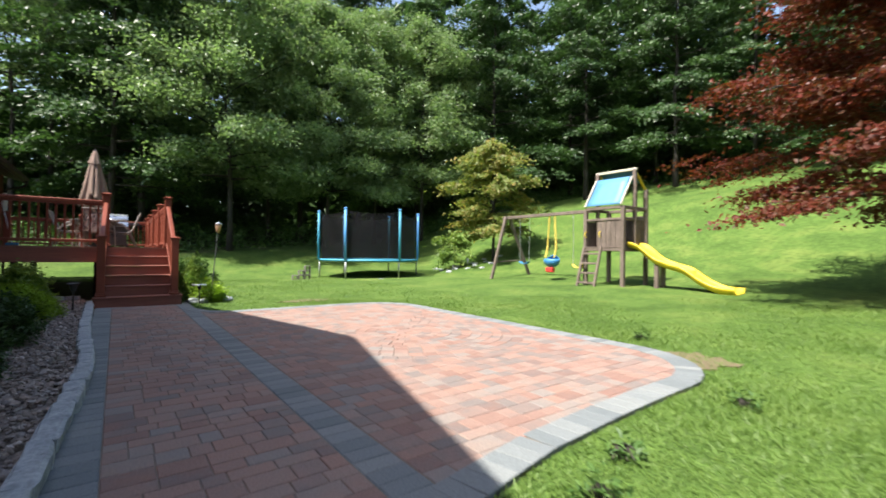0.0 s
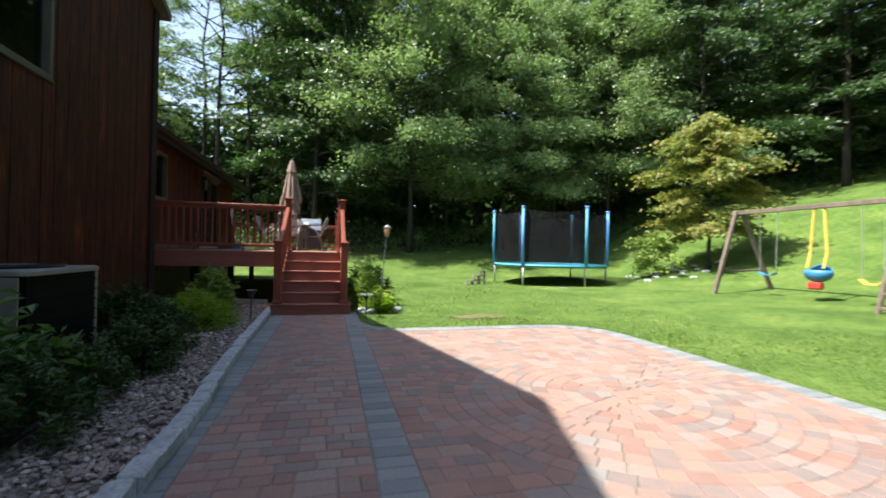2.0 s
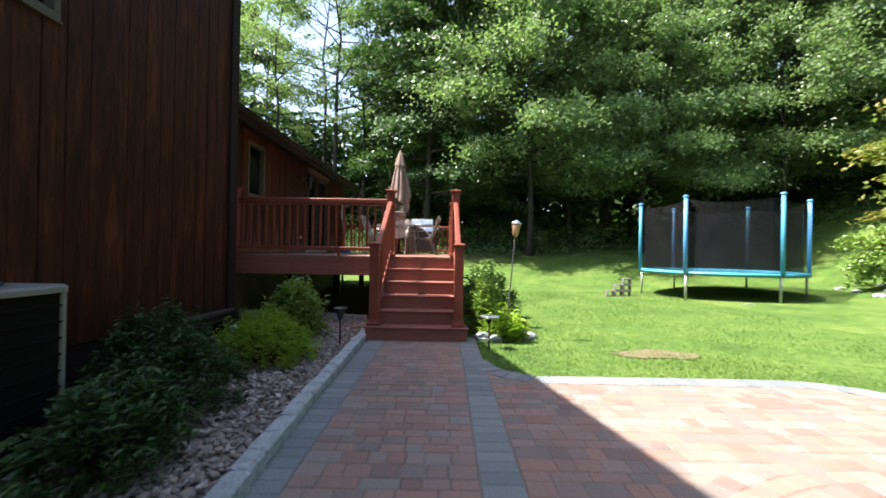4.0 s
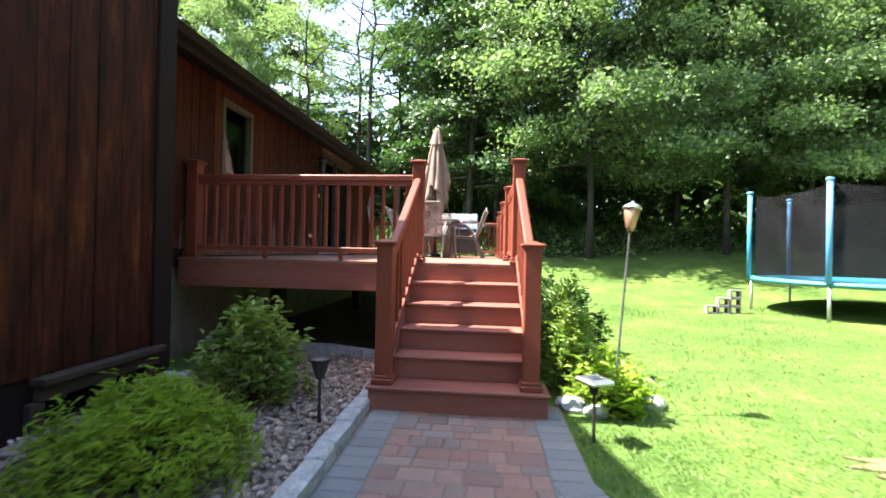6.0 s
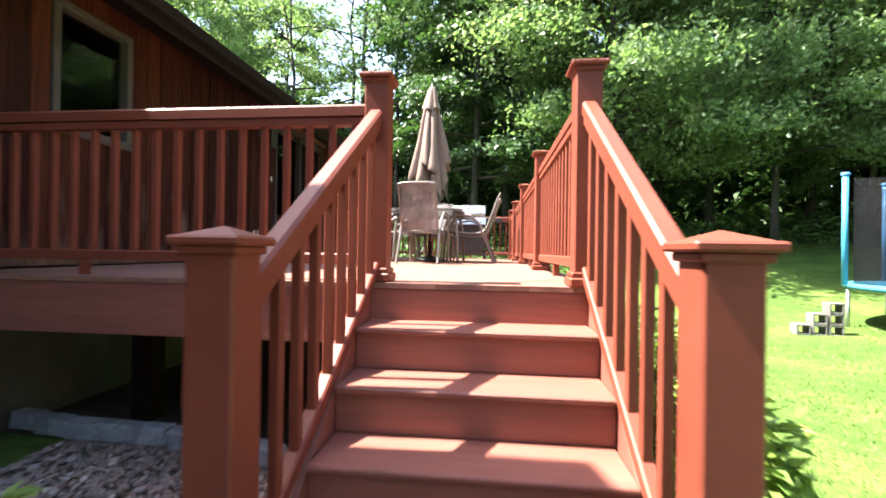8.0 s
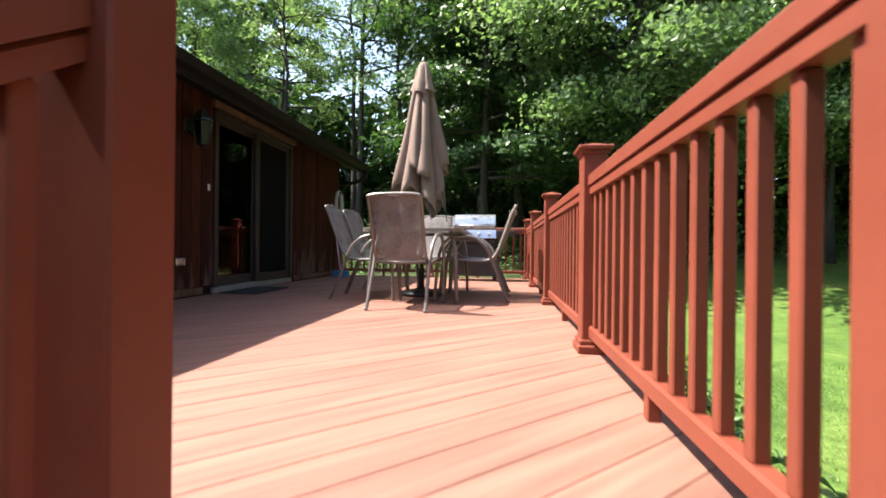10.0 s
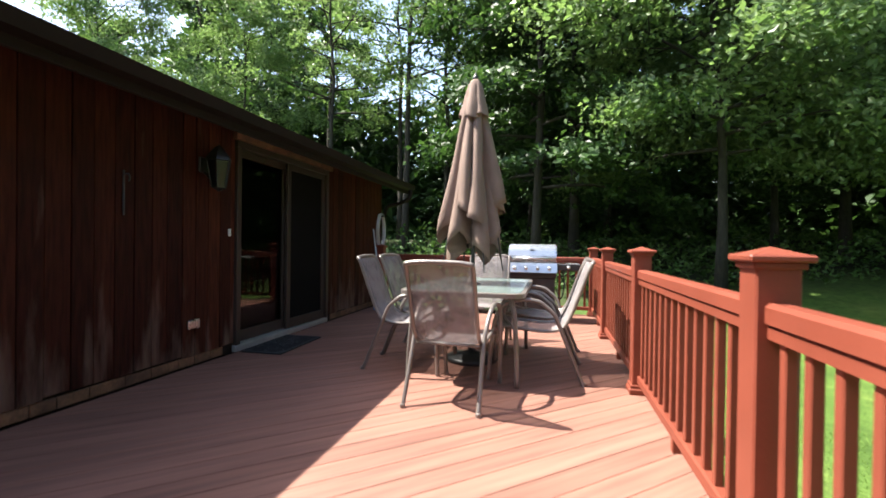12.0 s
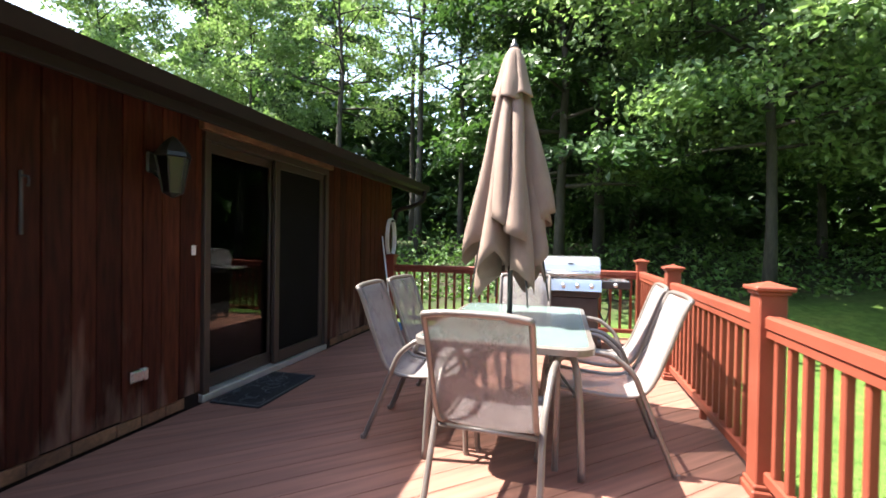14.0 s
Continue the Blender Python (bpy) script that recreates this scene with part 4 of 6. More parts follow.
def shrub(x, y, radius, height, material, seed, label, leaf=0.07, n=1500, category="shrub", spiky=False, z=0.0):
    """A garden shrub: stems from one base and leafy sprigs over a lumpy mound."""
    g = np.random.default_rng(seed)
    t = thing("shrub", label, category, (x, y, z), "garden shrubs")
    bm = bmesh.new()
    sprigs = max(14, n // 28)
    cs = []
    for i in range(sprigs):
        a, e = g.uniform(0, 2 * math.pi), g.uniform(0.05, 1) ** 0.7
        r = radius * math.sqrt(max(0.06, 1 - e * e)) * g.uniform(0.6, 1.05)
        tip = np.array([math.cos(a) * r, math.sin(a) * r, height * e * g.uniform(0.75, 1.08)])
        cs.append(tip)
        if i % 2 == 0:
            tube([(0.1 * tip[0], 0.1 * tip[1], -0.02), tuple(tip * 0.5 + [0, 0, 0.05]), tuple(tip)], [0.012, 0.008, 0.004], 5, bm)
    part("stem", bm, M_BARK, t)
    cs = np.array(cs)
    w = np.repeat(np.arange(sprigs), n // sprigs)
    m = len(w)
    ang = g.uniform(0, 2 * math.pi, m)
    tilt = g.uniform(0.1, 0.75, m)
    ln = leaf * g.uniform(0.3, 1.15, m)
    out = np.stack([np.cos(ang), np.sin(ang), np.full(m, 0.0)], 1)
    pos = cs[w] + out * ln[:, None] * 0.9 + np.stack([np.zeros(m), np.zeros(m), g.normal(0.0, leaf * 0.8, m)], 1)
    nr = np.stack([np.cos(ang) * -tilt, np.sin(ang) * -tilt, np.ones(m)], 1) + g.normal(0, 0.3, (m, 3))
    v, f = leaves(pos, nr, leaf * g.uniform(0.7, 1.3, m), g, 0.22 if spiky else 0.42)
    part("foliage", raw_mesh("foliage", v, f, material), None, t)
    return t


azalea = "dark green azalea shrub in the gravel bed"
for x, y, r_, h_, s_, n_ in ((-0.95, 4.35, 0.42, 0.5, 91, 1500), (-0.95, 5.05, 0.40, 0.42, 92, 1500), (-0.78, 5.85, 0.36, 0.45, 93, 1400), (-1.0, 6.75, 0.42, 0.5, 94, 1500), (-1.45, 7.2, 0.42, 0.62, 95, 1400), (-1.55, 4.3, 0.4, 0.6, 96, 1200), (-1.1, 3.2, 0.42, 0.5, 97, 1300), (-1.2, 1.9, 0.45, 0.5, 99, 1200)):
    shrub(x, y, r_ * 1.1, h_, M_LEAF_AZALEA, s_, azalea, 0.058, int(n_ * 2.2))
shrub(-1.2, 4.75, 0.42, 0.66, M_LEAF_SHRUB, 98, "broad-leaved rhododendron shrub in the gravel bed", 0.13, 900)
shrub(-0.95, 8.08, 0.54, 0.46, M_LEAF_LIME, 101, "low lime-green feathery cypress mound in the gravel bed", 0.055, 8000, spiky=True)
shrub(-1.02, 9.25, 0.43, 0.70, M_LEAF_TIPS, 102, "leafy upright shrub with yellow-green tips in the gravel", 0.08, 2600)
shrub(1.46, 10.0, 0.22, 0.66, M_LEAF_TIPS, 103, "tall leafy shrub growing beside the stair", 0.085, 1300)
shrub(1.52, 10.65, 0.32, 0.82, M_LEAF_TIPS, 104, "tall leafy shrub growing beside the deck", 0.085, 1500)
shrub(1.75, 11.6, 0.42, 0.8, M_LEAF_SHRUB, 105, "leafy shrub growing below the deck railing", 0.10, 1200)
shrub(1.62, 9.6, 0.28, 0.3, M_LEAF_LIME, 106, "bright green perennial clump beside the stair", 0.11, 420)
shrub(1.72, 9.75, 0.34, 0.30, M_LEAF_LIME, 107, "bright green grassy clump beside the stair", 0.09, 900, spiky=True)
shrub(1.75, 13.0, 0.5, 0.75, M_LEAF_SHRUB, 108, "leafy shrub growing below the deck railing", 0.12, 1000)

for x, y, s_ in ((2.25, 0.98, 121), (1.8, 0.8, 122), (3.6, 0.9, 123), (5.3, 2.6, 124)):
    shrub(x, y, 0.10, 0.05, M_LEAF_SHRUB, s_, "broad-leaved weed tuft in the lawn beside the patio", 0.06, 90, "weed", z=-0.03)

# ---- gravel bed ----
bed = box(MAIN_X - 0.02, 0.2, -0.05, -0.106, 10.95, -0.008)
tagged(part("gravel_bed", bed, M_GRIT), "fine grit of the planting bed between the gravel", "bed", kind="structure")
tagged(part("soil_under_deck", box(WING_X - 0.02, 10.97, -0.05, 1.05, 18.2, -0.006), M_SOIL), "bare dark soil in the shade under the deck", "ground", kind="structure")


def kerb_x(y):
    """The kerb bows gently over the border course half-way along the walk."""
    return -0.155 + 0.125 * np.exp(-((y - 4.3) / 1.7) ** 2) - 0.02 * np.maximum(0, y - 7.5)


def gravel():
    g = np.random.default_rng(111)
    bm = bmesh.new()
    bmesh.ops.create_icosphere(bm, subdivisions=1, radius=1)
    bm.verts.ensure_lookup_table()
    tv = np.array([v.co[:] for v in bm.verts])
    tf = np.array([[v.index for v in f.verts] for f in bm.faces])
    bm.free()
    n = 17000
    y = 0.6 + 10.2 * g.random(n) ** 0.9
    x = MAIN_X + 0.03 + (kerb_x(y) - 0.075 - MAIN_X - 0.03) * g.random(n)
    s = g.uniform(0.009, 0.023, n)
    scale = np.stack([s * g.uniform(0.8, 1.5, n), s * g.uniform(0.8, 1.4, n), s * g.uniform(0.45, 0.8, n)], 1)
    a = g.uniform(0, 2 * math.pi, n)
    ca, sa = np.cos(a), np.sin(a)
    p = tv[None] * scale[:, None] * g.uniform(0.75, 1.2, (n, len(tv), 1))
    tilt = g.normal(0, 0.35, n)[:, None]
    px, py, pz = p[..., 0], p[..., 1], p[..., 2] + p[..., 0] * tilt
    vx = px * ca[:, None] - py * sa[:, None] + x[:, None]
    vy = px * sa[:, None] + py * ca[:, None] + y[:, None]
    vz = pz + (s * 0.5 + g.random(n) * 0.018)[:, None]
    v = np.stack([vx, vy, vz], -1).reshape(-1, 3)
    f = (tf[None] + (np.arange(n) * len(tv))[:, None, None]).reshape(-1, 3)
    tagged(new("gravel", raw_mesh("gravel", v, f, M_GRAVEL)), "mixed brown and grey river gravel in the bed", "gravel", kind="stuff")


gravel()


def rough_stone(w, d, h, seed):
    """A split granite block: a box whose corners and faces are knocked about."""
    g = random.Random(seed)
    bm = box(-w / 2, -d / 2, 0, w / 2, d / 2, h, 0.014)
    for v in bm.verts:
        v.co += Vector((g.uniform(-1, 1) * 0.008, g.uniform(-1, 1) * 0.008, g.uniform(-1, 1) * 0.006 if v.co.z > 0.02 else 0))
    return mesh_of("granite_block", bm, M_GRANITE)


BLOCKS = [rough_stone(0.11, ln, 0.115, i) for i, ln in enumerate((0.20, 0.26, 0.23, 0.30))]
kerb = tagged(new("kerb"), "row of rough blue-grey granite kerb blocks along the walk", "kerb", kind="structure")
r = random.Random(3)
y = 0.6
while y < 9.55:
    k = r.randrange(4)
    ln = (0.20, 0.26, 0.23, 0.30)[k]
    piece("granite_block", BLOCKS[k], kerb, pose(float(kerb_x(y + ln / 2)) + r.uniform(-0.006, 0.006), y + ln / 2, -0.03 + r.uniform(-0.004, 0.004), 0, 0, r.uniform(-2, 2)))
    y += ln + 0.008
edging = tagged(new("bed_edging"), "pale stone edging between the gravel bed and deck", "edging", kind="structure")
for i in range(9):
    ex = -2.48 + i * 0.25
    ey = 11.02 - 0.045 * i if i < 3 else 10.93 - 0.007 * (i - 3) ** 2.2
    piece("granite_block", BLOCKS[i % 4], edging, pose(ex, ey, -0.01, 0, 0, 90 - (6 if i < 3 else 3.5 * (i - 3)) + r.uniform(-4, 4)))
for i, (sx, sy, sr) in enumerate(((-1.75, 9.3, 60), (-1.93, 9.55, 84), (-1.62, 9.05, 40), (-1.72, 8.75, 10))):
    piece("granite_block", BLOCKS[i], edging, pose(sx, sy, -0.01, 0, 0, sr))

# ---- table, chairs, umbrella, grill ----
M_METAL = surface("taupe_metal", [(0.15, 0.128, 0.115), (0.21, 0.182, 0.165)], 6, 0.32, 0.03, 200, metal=0.25, fine=0.1, spec=0.8)
M_BLACKPOLE = surface("black_metal", [(0.015, 0.015, 0.016), (0.03, 0.03, 0.03)], 6, 0.4, 0.03, 200, fine=0.1)
M_STEEL = surface("stainless_steel", [(0.55, 0.56, 0.57), (0.68, 0.69, 0.7)], 3, 0.28, 0.03, 60, metal=0.9, stretch=(0.1, 1, 1), fine=0.1)


def cloth(name, c0, c1, through):
    m = surface(name, [c0, c1], 6, 0.85, 0.25, 350, fine=0.2)
    n, l = m.node_tree.nodes, m.node_tree.links
    tr = n.new("ShaderNodeBsdfTranslucent")
    tr.inputs[0].default_value = (*c1, 1)
    mx = n.new("ShaderNodeMixShader")
    mx.inputs[0].default_value = through
    l.new(n["Principled BSDF"].outputs[0], mx.inputs[1])
    l.new(tr.outputs[0], mx.inputs[2])
    l.new(mx.outputs[0], n["Material Output"].inputs[0])
    return m


M_SLING = cloth("sling_mesh", (0.22, 0.196, 0.196), (0.295, 0.267, 0.268), 0.0)
M_SLING.node_tree.nodes["Principled BSDF"].inputs["Roughness"].default_value = 0.45
open_weave = M_SLING.node_tree.nodes.new("ShaderNodeMixShader")     # gaps between the woven strands
open_weave.inputs[0].default_value = 0.42
clear = M_SLING.node_tree.nodes.new("ShaderNodeBsdfTransparent")
woven = M_SLING.node_tree.nodes["Material Output"].inputs[0].links[0].from_socket
M_SLING.node_tree.links.new(woven, open_weave.inputs[1])
M_SLING.node_tree.links.new(clear.outputs[0], open_weave.inputs[2])
M_SLING.node_tree.links.new(open_weave.outputs[0], M_SLING.node_tree.nodes["Material Output"].inputs[0])
M_CANVAS = cloth("umbrella_canvas", (0.215, 0.148, 0.118), (0.27, 0.19, 0.15), 0.15)
M_FROST = surface("frosted_glass", [(0.17, 0.235, 0.22), (0.22, 0.29, 0.27)], 2, 0.2, 0.02, 300, fine=0.05, spec=0.55)
M_FROST.node_tree.nodes["Principled BSDF"].inputs["Transmission Weight"].default_value = 0.35


def curve_pts(pts, n=5):
    """Catmull-Rom points through pts."""
    P = [Vector(p) for p in pts]
    out = []
    for i in range(len(P) - 1):
        a, b, c, d = P[max(i - 1, 0)], P[i], P[i + 1], P[min(i + 2, len(P) - 1)]
        for k in range(n):
            t = k / n
            out.append(0.5 * ((2 * b) + (c - a) * t + (2 * a - 5 * b + 4 * c - d) * t * t + (3 * b - a - 3 * c + d) * t ** 3))
    return out + [P[-1]]


def patio_chair():
    c = thing("patio_chair", "taupe metal patio chair with pale mesh sling seat", "chair", (0, 0, 0), "chairs round the glass table")
    side = [(0, -0.435, 0.945), (0, -0.395, 0.86), (0, -0.325, 0.66), (0, -0.262, 0.50), (0, -0.20, 0.425), (0, -0.08, 0.40), (0, 0.12, 0.415), (0, 0.27, 0.43), (0, 0.32, 0.405)]
    line = curve_pts(side, 4)
    for s in (-1, 1):
        part("side_rail", tube([(s * 0.222, p.y, p.z) for p in line], 0.0135, 8), M_METAL, c, smooth=True)
        part("rear_leg", tube(curve_pts([(s * 0.253, -0.37, 0.0), (s * 0.248, -0.28, 0.22), (s * 0.246, -0.20, 0.42), (s * 0.255, -0.145, 0.54), (s * 0.262, -0.05, 0.625)], 5), 0.0155, 8), M_METAL, c, smooth=True)
        part("arm", tube(curve_pts([(s * 0.253, 0.355, 0.0), (s * 0.258, 0.335, 0.25), (s * 0.262, 0.30, 0.50), (s * 0.265, 0.22, 0.615), (s * 0.266, 0.10, 0.645), (s * 0.264, 0.0, 0.641), (s * 0.262, -0.055, 0.622)], 5), 0.0165, 8), M_METAL, c, smooth=True)
        part("seat_bracket", tube([(s * 0.222, -0.19, 0.42), (s * 0.25, -0.20, 0.41)], 0.009, 6), M_METAL, c, smooth=True)
        for yy in (-0.372, 0.356):
            part("foot_cap", lathe([(0.018, 0.0), (0.019, 0.022), (0.016, 0.026)], 10, (s * 0.253, yy, 0.001)), M_METAL, c)
    part("top_bar", tube(curve_pts([(-0.226, -0.436, 0.942), (-0.12, -0.442, 0.956), (0.12, -0.442, 0.956), (0.226, -0.436, 0.942)], 4), 0.015, 8), M_METAL, c, smooth=True)
    part("cross_bar", tube([(-0.225, -0.205, 0.40), (0.225, -0.205, 0.40)], 0.011, 8), M_METAL, c, smooth=True)
    part("cross_bar", tube([(-0.235, 0.25, 0.39), (0.235, 0.25, 0.39)], 0.011, 8), M_METAL, c, smooth=True)
    bm = bmesh.new()
    rows = []
    for p in line:
        rows.append([bm.verts.new((u * 0.218, p.y + 0.012 * (1 - u * u) * (1 if p.z > 0.45 else 0), p.z - 0.012 * (1 - u * u) * (1 if p.z < 0.45 else 0.0))) for u in (-1, -0.6, -0.2, 0.2, 0.6, 1)])
    for a, b in zip(rows, rows[1:]):
        for k in range(5):
            bm.faces.new((a[k], a[k + 1], b[k + 1], b[k]))
    sling = part("sling", bm, M_SLING, c, smooth=True)
    sm = sling.modifiers.new("thick", "SOLIDIFY")
    sm.thickness = 0.003
    return c


chair = patio_chair()
chair.matrix_world = pose(-0.275, 13.915, DECK_Z, 0, 0, -4)
for x, y, a in ((-0.81, 14.58, -87), (-0.81, 15.10, -94), (0.25, 14.59, 92), (0.275, 15.25, 88), (-0.30, 15.50, 181)):
    copy_thing(chair, pose(x, y, DECK_Z, 0, 0, a))


def rounded(w, d, r_, n=6):
    out = []
    for cx, cy, a0 in ((w - r_, d - r_, 0), (-w + r_, d - r_, 90), (-w + r_, -d + r_, 180), (w - r_, -d + r_, 270)):
        for i in range(n + 1):
            a = radians(a0 + 90 * i / n)
            out.append((cx + r_ * math.cos(a), cy + r_ * math.sin(a)))
    return out


TX, TY, TH = -0.29, 14.83, 0.715
table = thing("patio_table", "rectangular patio table with frosted glass top and taupe rim", "table", (TX, TY, DECK_Z))
W2, D2 = 0.485, 0.785
g = part("glass_top", prism(rounded(W2 - 0.02, D2 - 0.02, 0.10), TH - 0.006, TH), M_FROST, table, "frosted greenish glass")
rim = bmesh.new()
o, i_ = rounded(W2, D2, 0.12), rounded(W2 - 0.03, D2 - 0.03, 0.09)
n = len(o)
rings = [[rim.verts.new((x, y, z)) for x, y in p] for p, z in ((o, TH - 0.035), (o, TH - 0.003), (i_, TH + 0.003), (i_, TH - 0.035))]
for a, b in zip(rings, rings[1:] + rings[:1]):
    for k in range(n):
        rim.faces.new((a[k], a[(k + 1) % n], b[(k + 1) % n], b[k]))
part("rim", rim, M_METAL, table)
for sx in (-1, 1):
    for sy in (-1, 1):
        part("leg", tube(curve_pts([(sx * 0.43, sy * 0.66, 0.0), (sx * 0.42, sy * 0.645, 0.3), (sx * 0.40, sy * 0.62, 0.55), (sx * 0.36, sy * 0.56, TH - 0.036)], 4), 0.019, 8), M_METAL, table, smooth=True)
    part("brace", tube(curve_pts([(sx * 0.41, -0.635, 0.42), (sx * 0.25, -0.2, 0.52), (sx * 0.25, 0.2, 0.52), (sx * 0.41, 0.635, 0.42)], 5), 0.010, 8), M_METAL, table, smooth=True)
part("hole_ring", lathe([(0.03, TH + 0.001), (0.045, TH + 0.001), (0.045, TH + 0.008), (0.03, TH + 0.008)], 16), M_BLACKPOLE, table)

umb = thing("patio_umbrella", "closed tan canvas patio umbrella standing through the table", "umbrella", (TX - 0.04, TY + 0.06, DECK_Z))
part("pole", tube([(0, 0, 0.05), (0, 0, 2.60)], 0.019, 12), M_BLACKPOLE, umb, smooth=True)
part("finial", lathe([(0.012, 2.585), (0.028, 2.60), (0.03, 2.625), (0.016, 2.64), (0.012, 2.66), (0.004, 2.675)], 12), M_BLACKPOLE, umb, smooth=True)
part("base", lathe([(0.24, 0.001), (0.25, 0.02), (0.22, 0.045), (0.09, 0.07), (0.035, 0.09), (0.03, 0.30), (0.0, 0.30)], 24), M_BLACKPOLE, umb, smooth=True)


def canopy(z_top, prof, hems, turn, depth):
    """A furled cloth: flat panels between deep folds; each panel's hem ends at its own height and slant."""
    lobes = len(hems)
    per, rows = 12, 18
    seg = lobes * per
    bm = bmesh.new()
    grid = []
    for j in range(rows + 1):
        f = j / rows
        row = []
        for k in range(seg):
            li, u = k // per, (k % per) / per
            long, slant, full = hems[li]
            nxt = hems[(li + 1) % lobes][0]
            a = 2 * math.pi * k / seg + turn + 0.25 * f * math.sin(li * 2.1 + turn)
            open_ = min(1, f * 2.2)
            crown = math.sin(math.pi * u) ** 0.55
            rad = prof(f * long) * (1 - depth * open_ * (1 - crown * full))
            rad *= 1 + 0.035 * math.sin(7 * f + li * 2.3) + 0.03 * math.sin(3 * math.pi * u + li) * open_
            edge = min(1.0, 4 * min(u, 1 - u))
            length = long * edge + (0.5 * (long + (hems[li - 1][0] if u < 0.5 else nxt))) * (1 - edge) + slant * (u - 0.5) * edge
            row.append(bm.verts.new((rad * math.cos(a), rad * math.sin(a), z_top - length * f)))
        grid.append(row)
    for a, b in zip(grid, grid[1:]):
        for k in range(seg):
            bm.faces.new((a[k], a[(k + 1) % seg], b[(k + 1) % seg], b[k]))
    bm.faces.new(grid[0][::-1])
    return bm


def canopy_width(d):
    return 0.05 + 0.30 * min(1, d / 1.25) ** 0.85 + 0.03 * max(0, d - 1.25)


OUTER = [(1.22, 0.10, 1.02), (1.05, -0.05, 1.0), (1.12, 0.08, 1.04), (1.46, -0.40, 1.06), (1.40, 0.42, 1.08), (1.15, 0.14, 1.0), (1.36, -0.25, 0.95), (1.12, 0.15, 1.0)]
INNER = [(1.44, 0.36, 0.95), (1.28, -0.3, 1.0), (1.46, 0.4, 0.9), (1.30, -0.36, 1.0), (1.42, 0.3, 0.95), (1.22, -0.3, 0.95)]
FLAP = [(0.36, 0.05, 1.0), (0.30, -0.06, 1.05), (0.40, 0.08, 0.95), (0.33, -0.05, 1.0), (0.38, 0.06, 1.0)]
for nm, bm in (("canopy", canopy(2.50, canopy_width, OUTER, -1.5, 0.68)), ("inner_fold", canopy(2.40, lambda d: 0.88 * canopy_width(d), INNER, 0.4, 0.78)), ("vent_flap", canopy(2.60, lambda d: 0.035 + 0.27 * d ** 0.75, FLAP, -1.2, 0.3))):
    ob = part(nm, bm, M_CANVAS, umb, smooth=True)
    sm = ob.modifiers.new("thick", "SOLIDIFY")
    sm.thickness = 0.004
for k in range(4):
    a = k * 1.57 + 0.5
    part("rib", tube([(0.03 * math.cos(a), 0.03 * math.sin(a), 2.4), (0.30 * math.cos(a), 0.30 * math.sin(a), 0.83)], 0.007, 6), M_BLACKPOLE, umb)

grill = thing("gas_grill", "stainless gas grill with black cart by the back railing", "grill", (0.12, 17.45, DECK_Z))
lid = bmesh.new()
prof = [(-0.24, 0.84), (-0.25, 0.92), (-0.22, 1.02), (-0.12, 1.09), (0.05, 1.10), (0.2, 1.05), (0.25, 0.95), (0.25, 0.84)]
slab(prof, -0.335, 0.335, "x", lid)
bmesh.ops.bevel(lid, geom=[e for e in lid.edges], offset=0.012, segments=2, affect="EDGES")
lid_ob = part("lid", lid, M_STEEL, grill, "polished stainless lid", smooth=False)
part("handle", tube([(-0.27, -0.30, 0.90), (0.27, -0.30, 0.90)], 0.014, 10), M_STEEL, lid_ob, smooth=True)
for s in (-0.25, 0.25):
    part("bracket", tube([(s, -0.30, 0.90), (s, -0.245, 0.91)], 0.01, 8), M_BLACKPOLE, lid_ob)
part("badge", box(-0.03, -0.236, 1.005, 0.03, -0.215, 1.025, 0.004), M_BLACKPOLE, lid_ob)
bm = slab([(-0.27, 0.69), (-0.31, 0.70), (-0.27, 0.83), (-0.24, 0.835)], -0.345, 0.345, "x")
panel = part("control_panel", bm, M_STEEL, grill)
for kx in (-0.24, -0.08, 0.08, 0.24):
    ob = part("knob", tube([(kx, -0.285, 0.765), (kx, -0.325, 0.755)], [0.026, 0.022], 14), M_STEEL, panel, smooth=True)
part("body", box(-0.335, -0.25, 0.62, 0.335, 0.25, 0.84, 0.01), M_BLACKPOLE, grill)
part("cart", box(-0.32, -0.23, 0.08, 0.32, 0.23, 0.62, 0.012), M_BLACKPOLE, grill)
for s in (-1, 1):
    part("side_shelf", box(s * 0.345, -0.23, 0.79, s * 0.66, 0.22, 0.825, 0.01), M_STEEL, grill)
    part("shelf_front", box(s * 0.345, -0.27, 0.735, s * 0.66, -0.235, 0.825, 0.008), M_BLACKPOLE, grill)
    part("wheel", tube([(s * 0.31, -0.15, 0.075), (s * 0.36, -0.15, 0.075)], 0.075, 16), M_BLACKPOLE, grill)
    part("leg", box(s * 0.29, 0.14, 0.001, s * 0.33, 0.2, 0.08), M_BLACKPOLE, grill)
part("side_knob", tube([(0.5, -0.271, 0.78), (0.5, -0.31, 0.78)], [0.026, 0.022], 14), M_STEEL, grill, smooth=True)
part("gas_hose", tube(curve_pts([(0.42, 0.0, 0.75), (0.45, -0.1, 0.5), (0.40, -0.12, 0.32), (0.34, -0.05, 0.45)], 5), 0.009, 8), M_BLACKPOLE, grill, smooth=True)

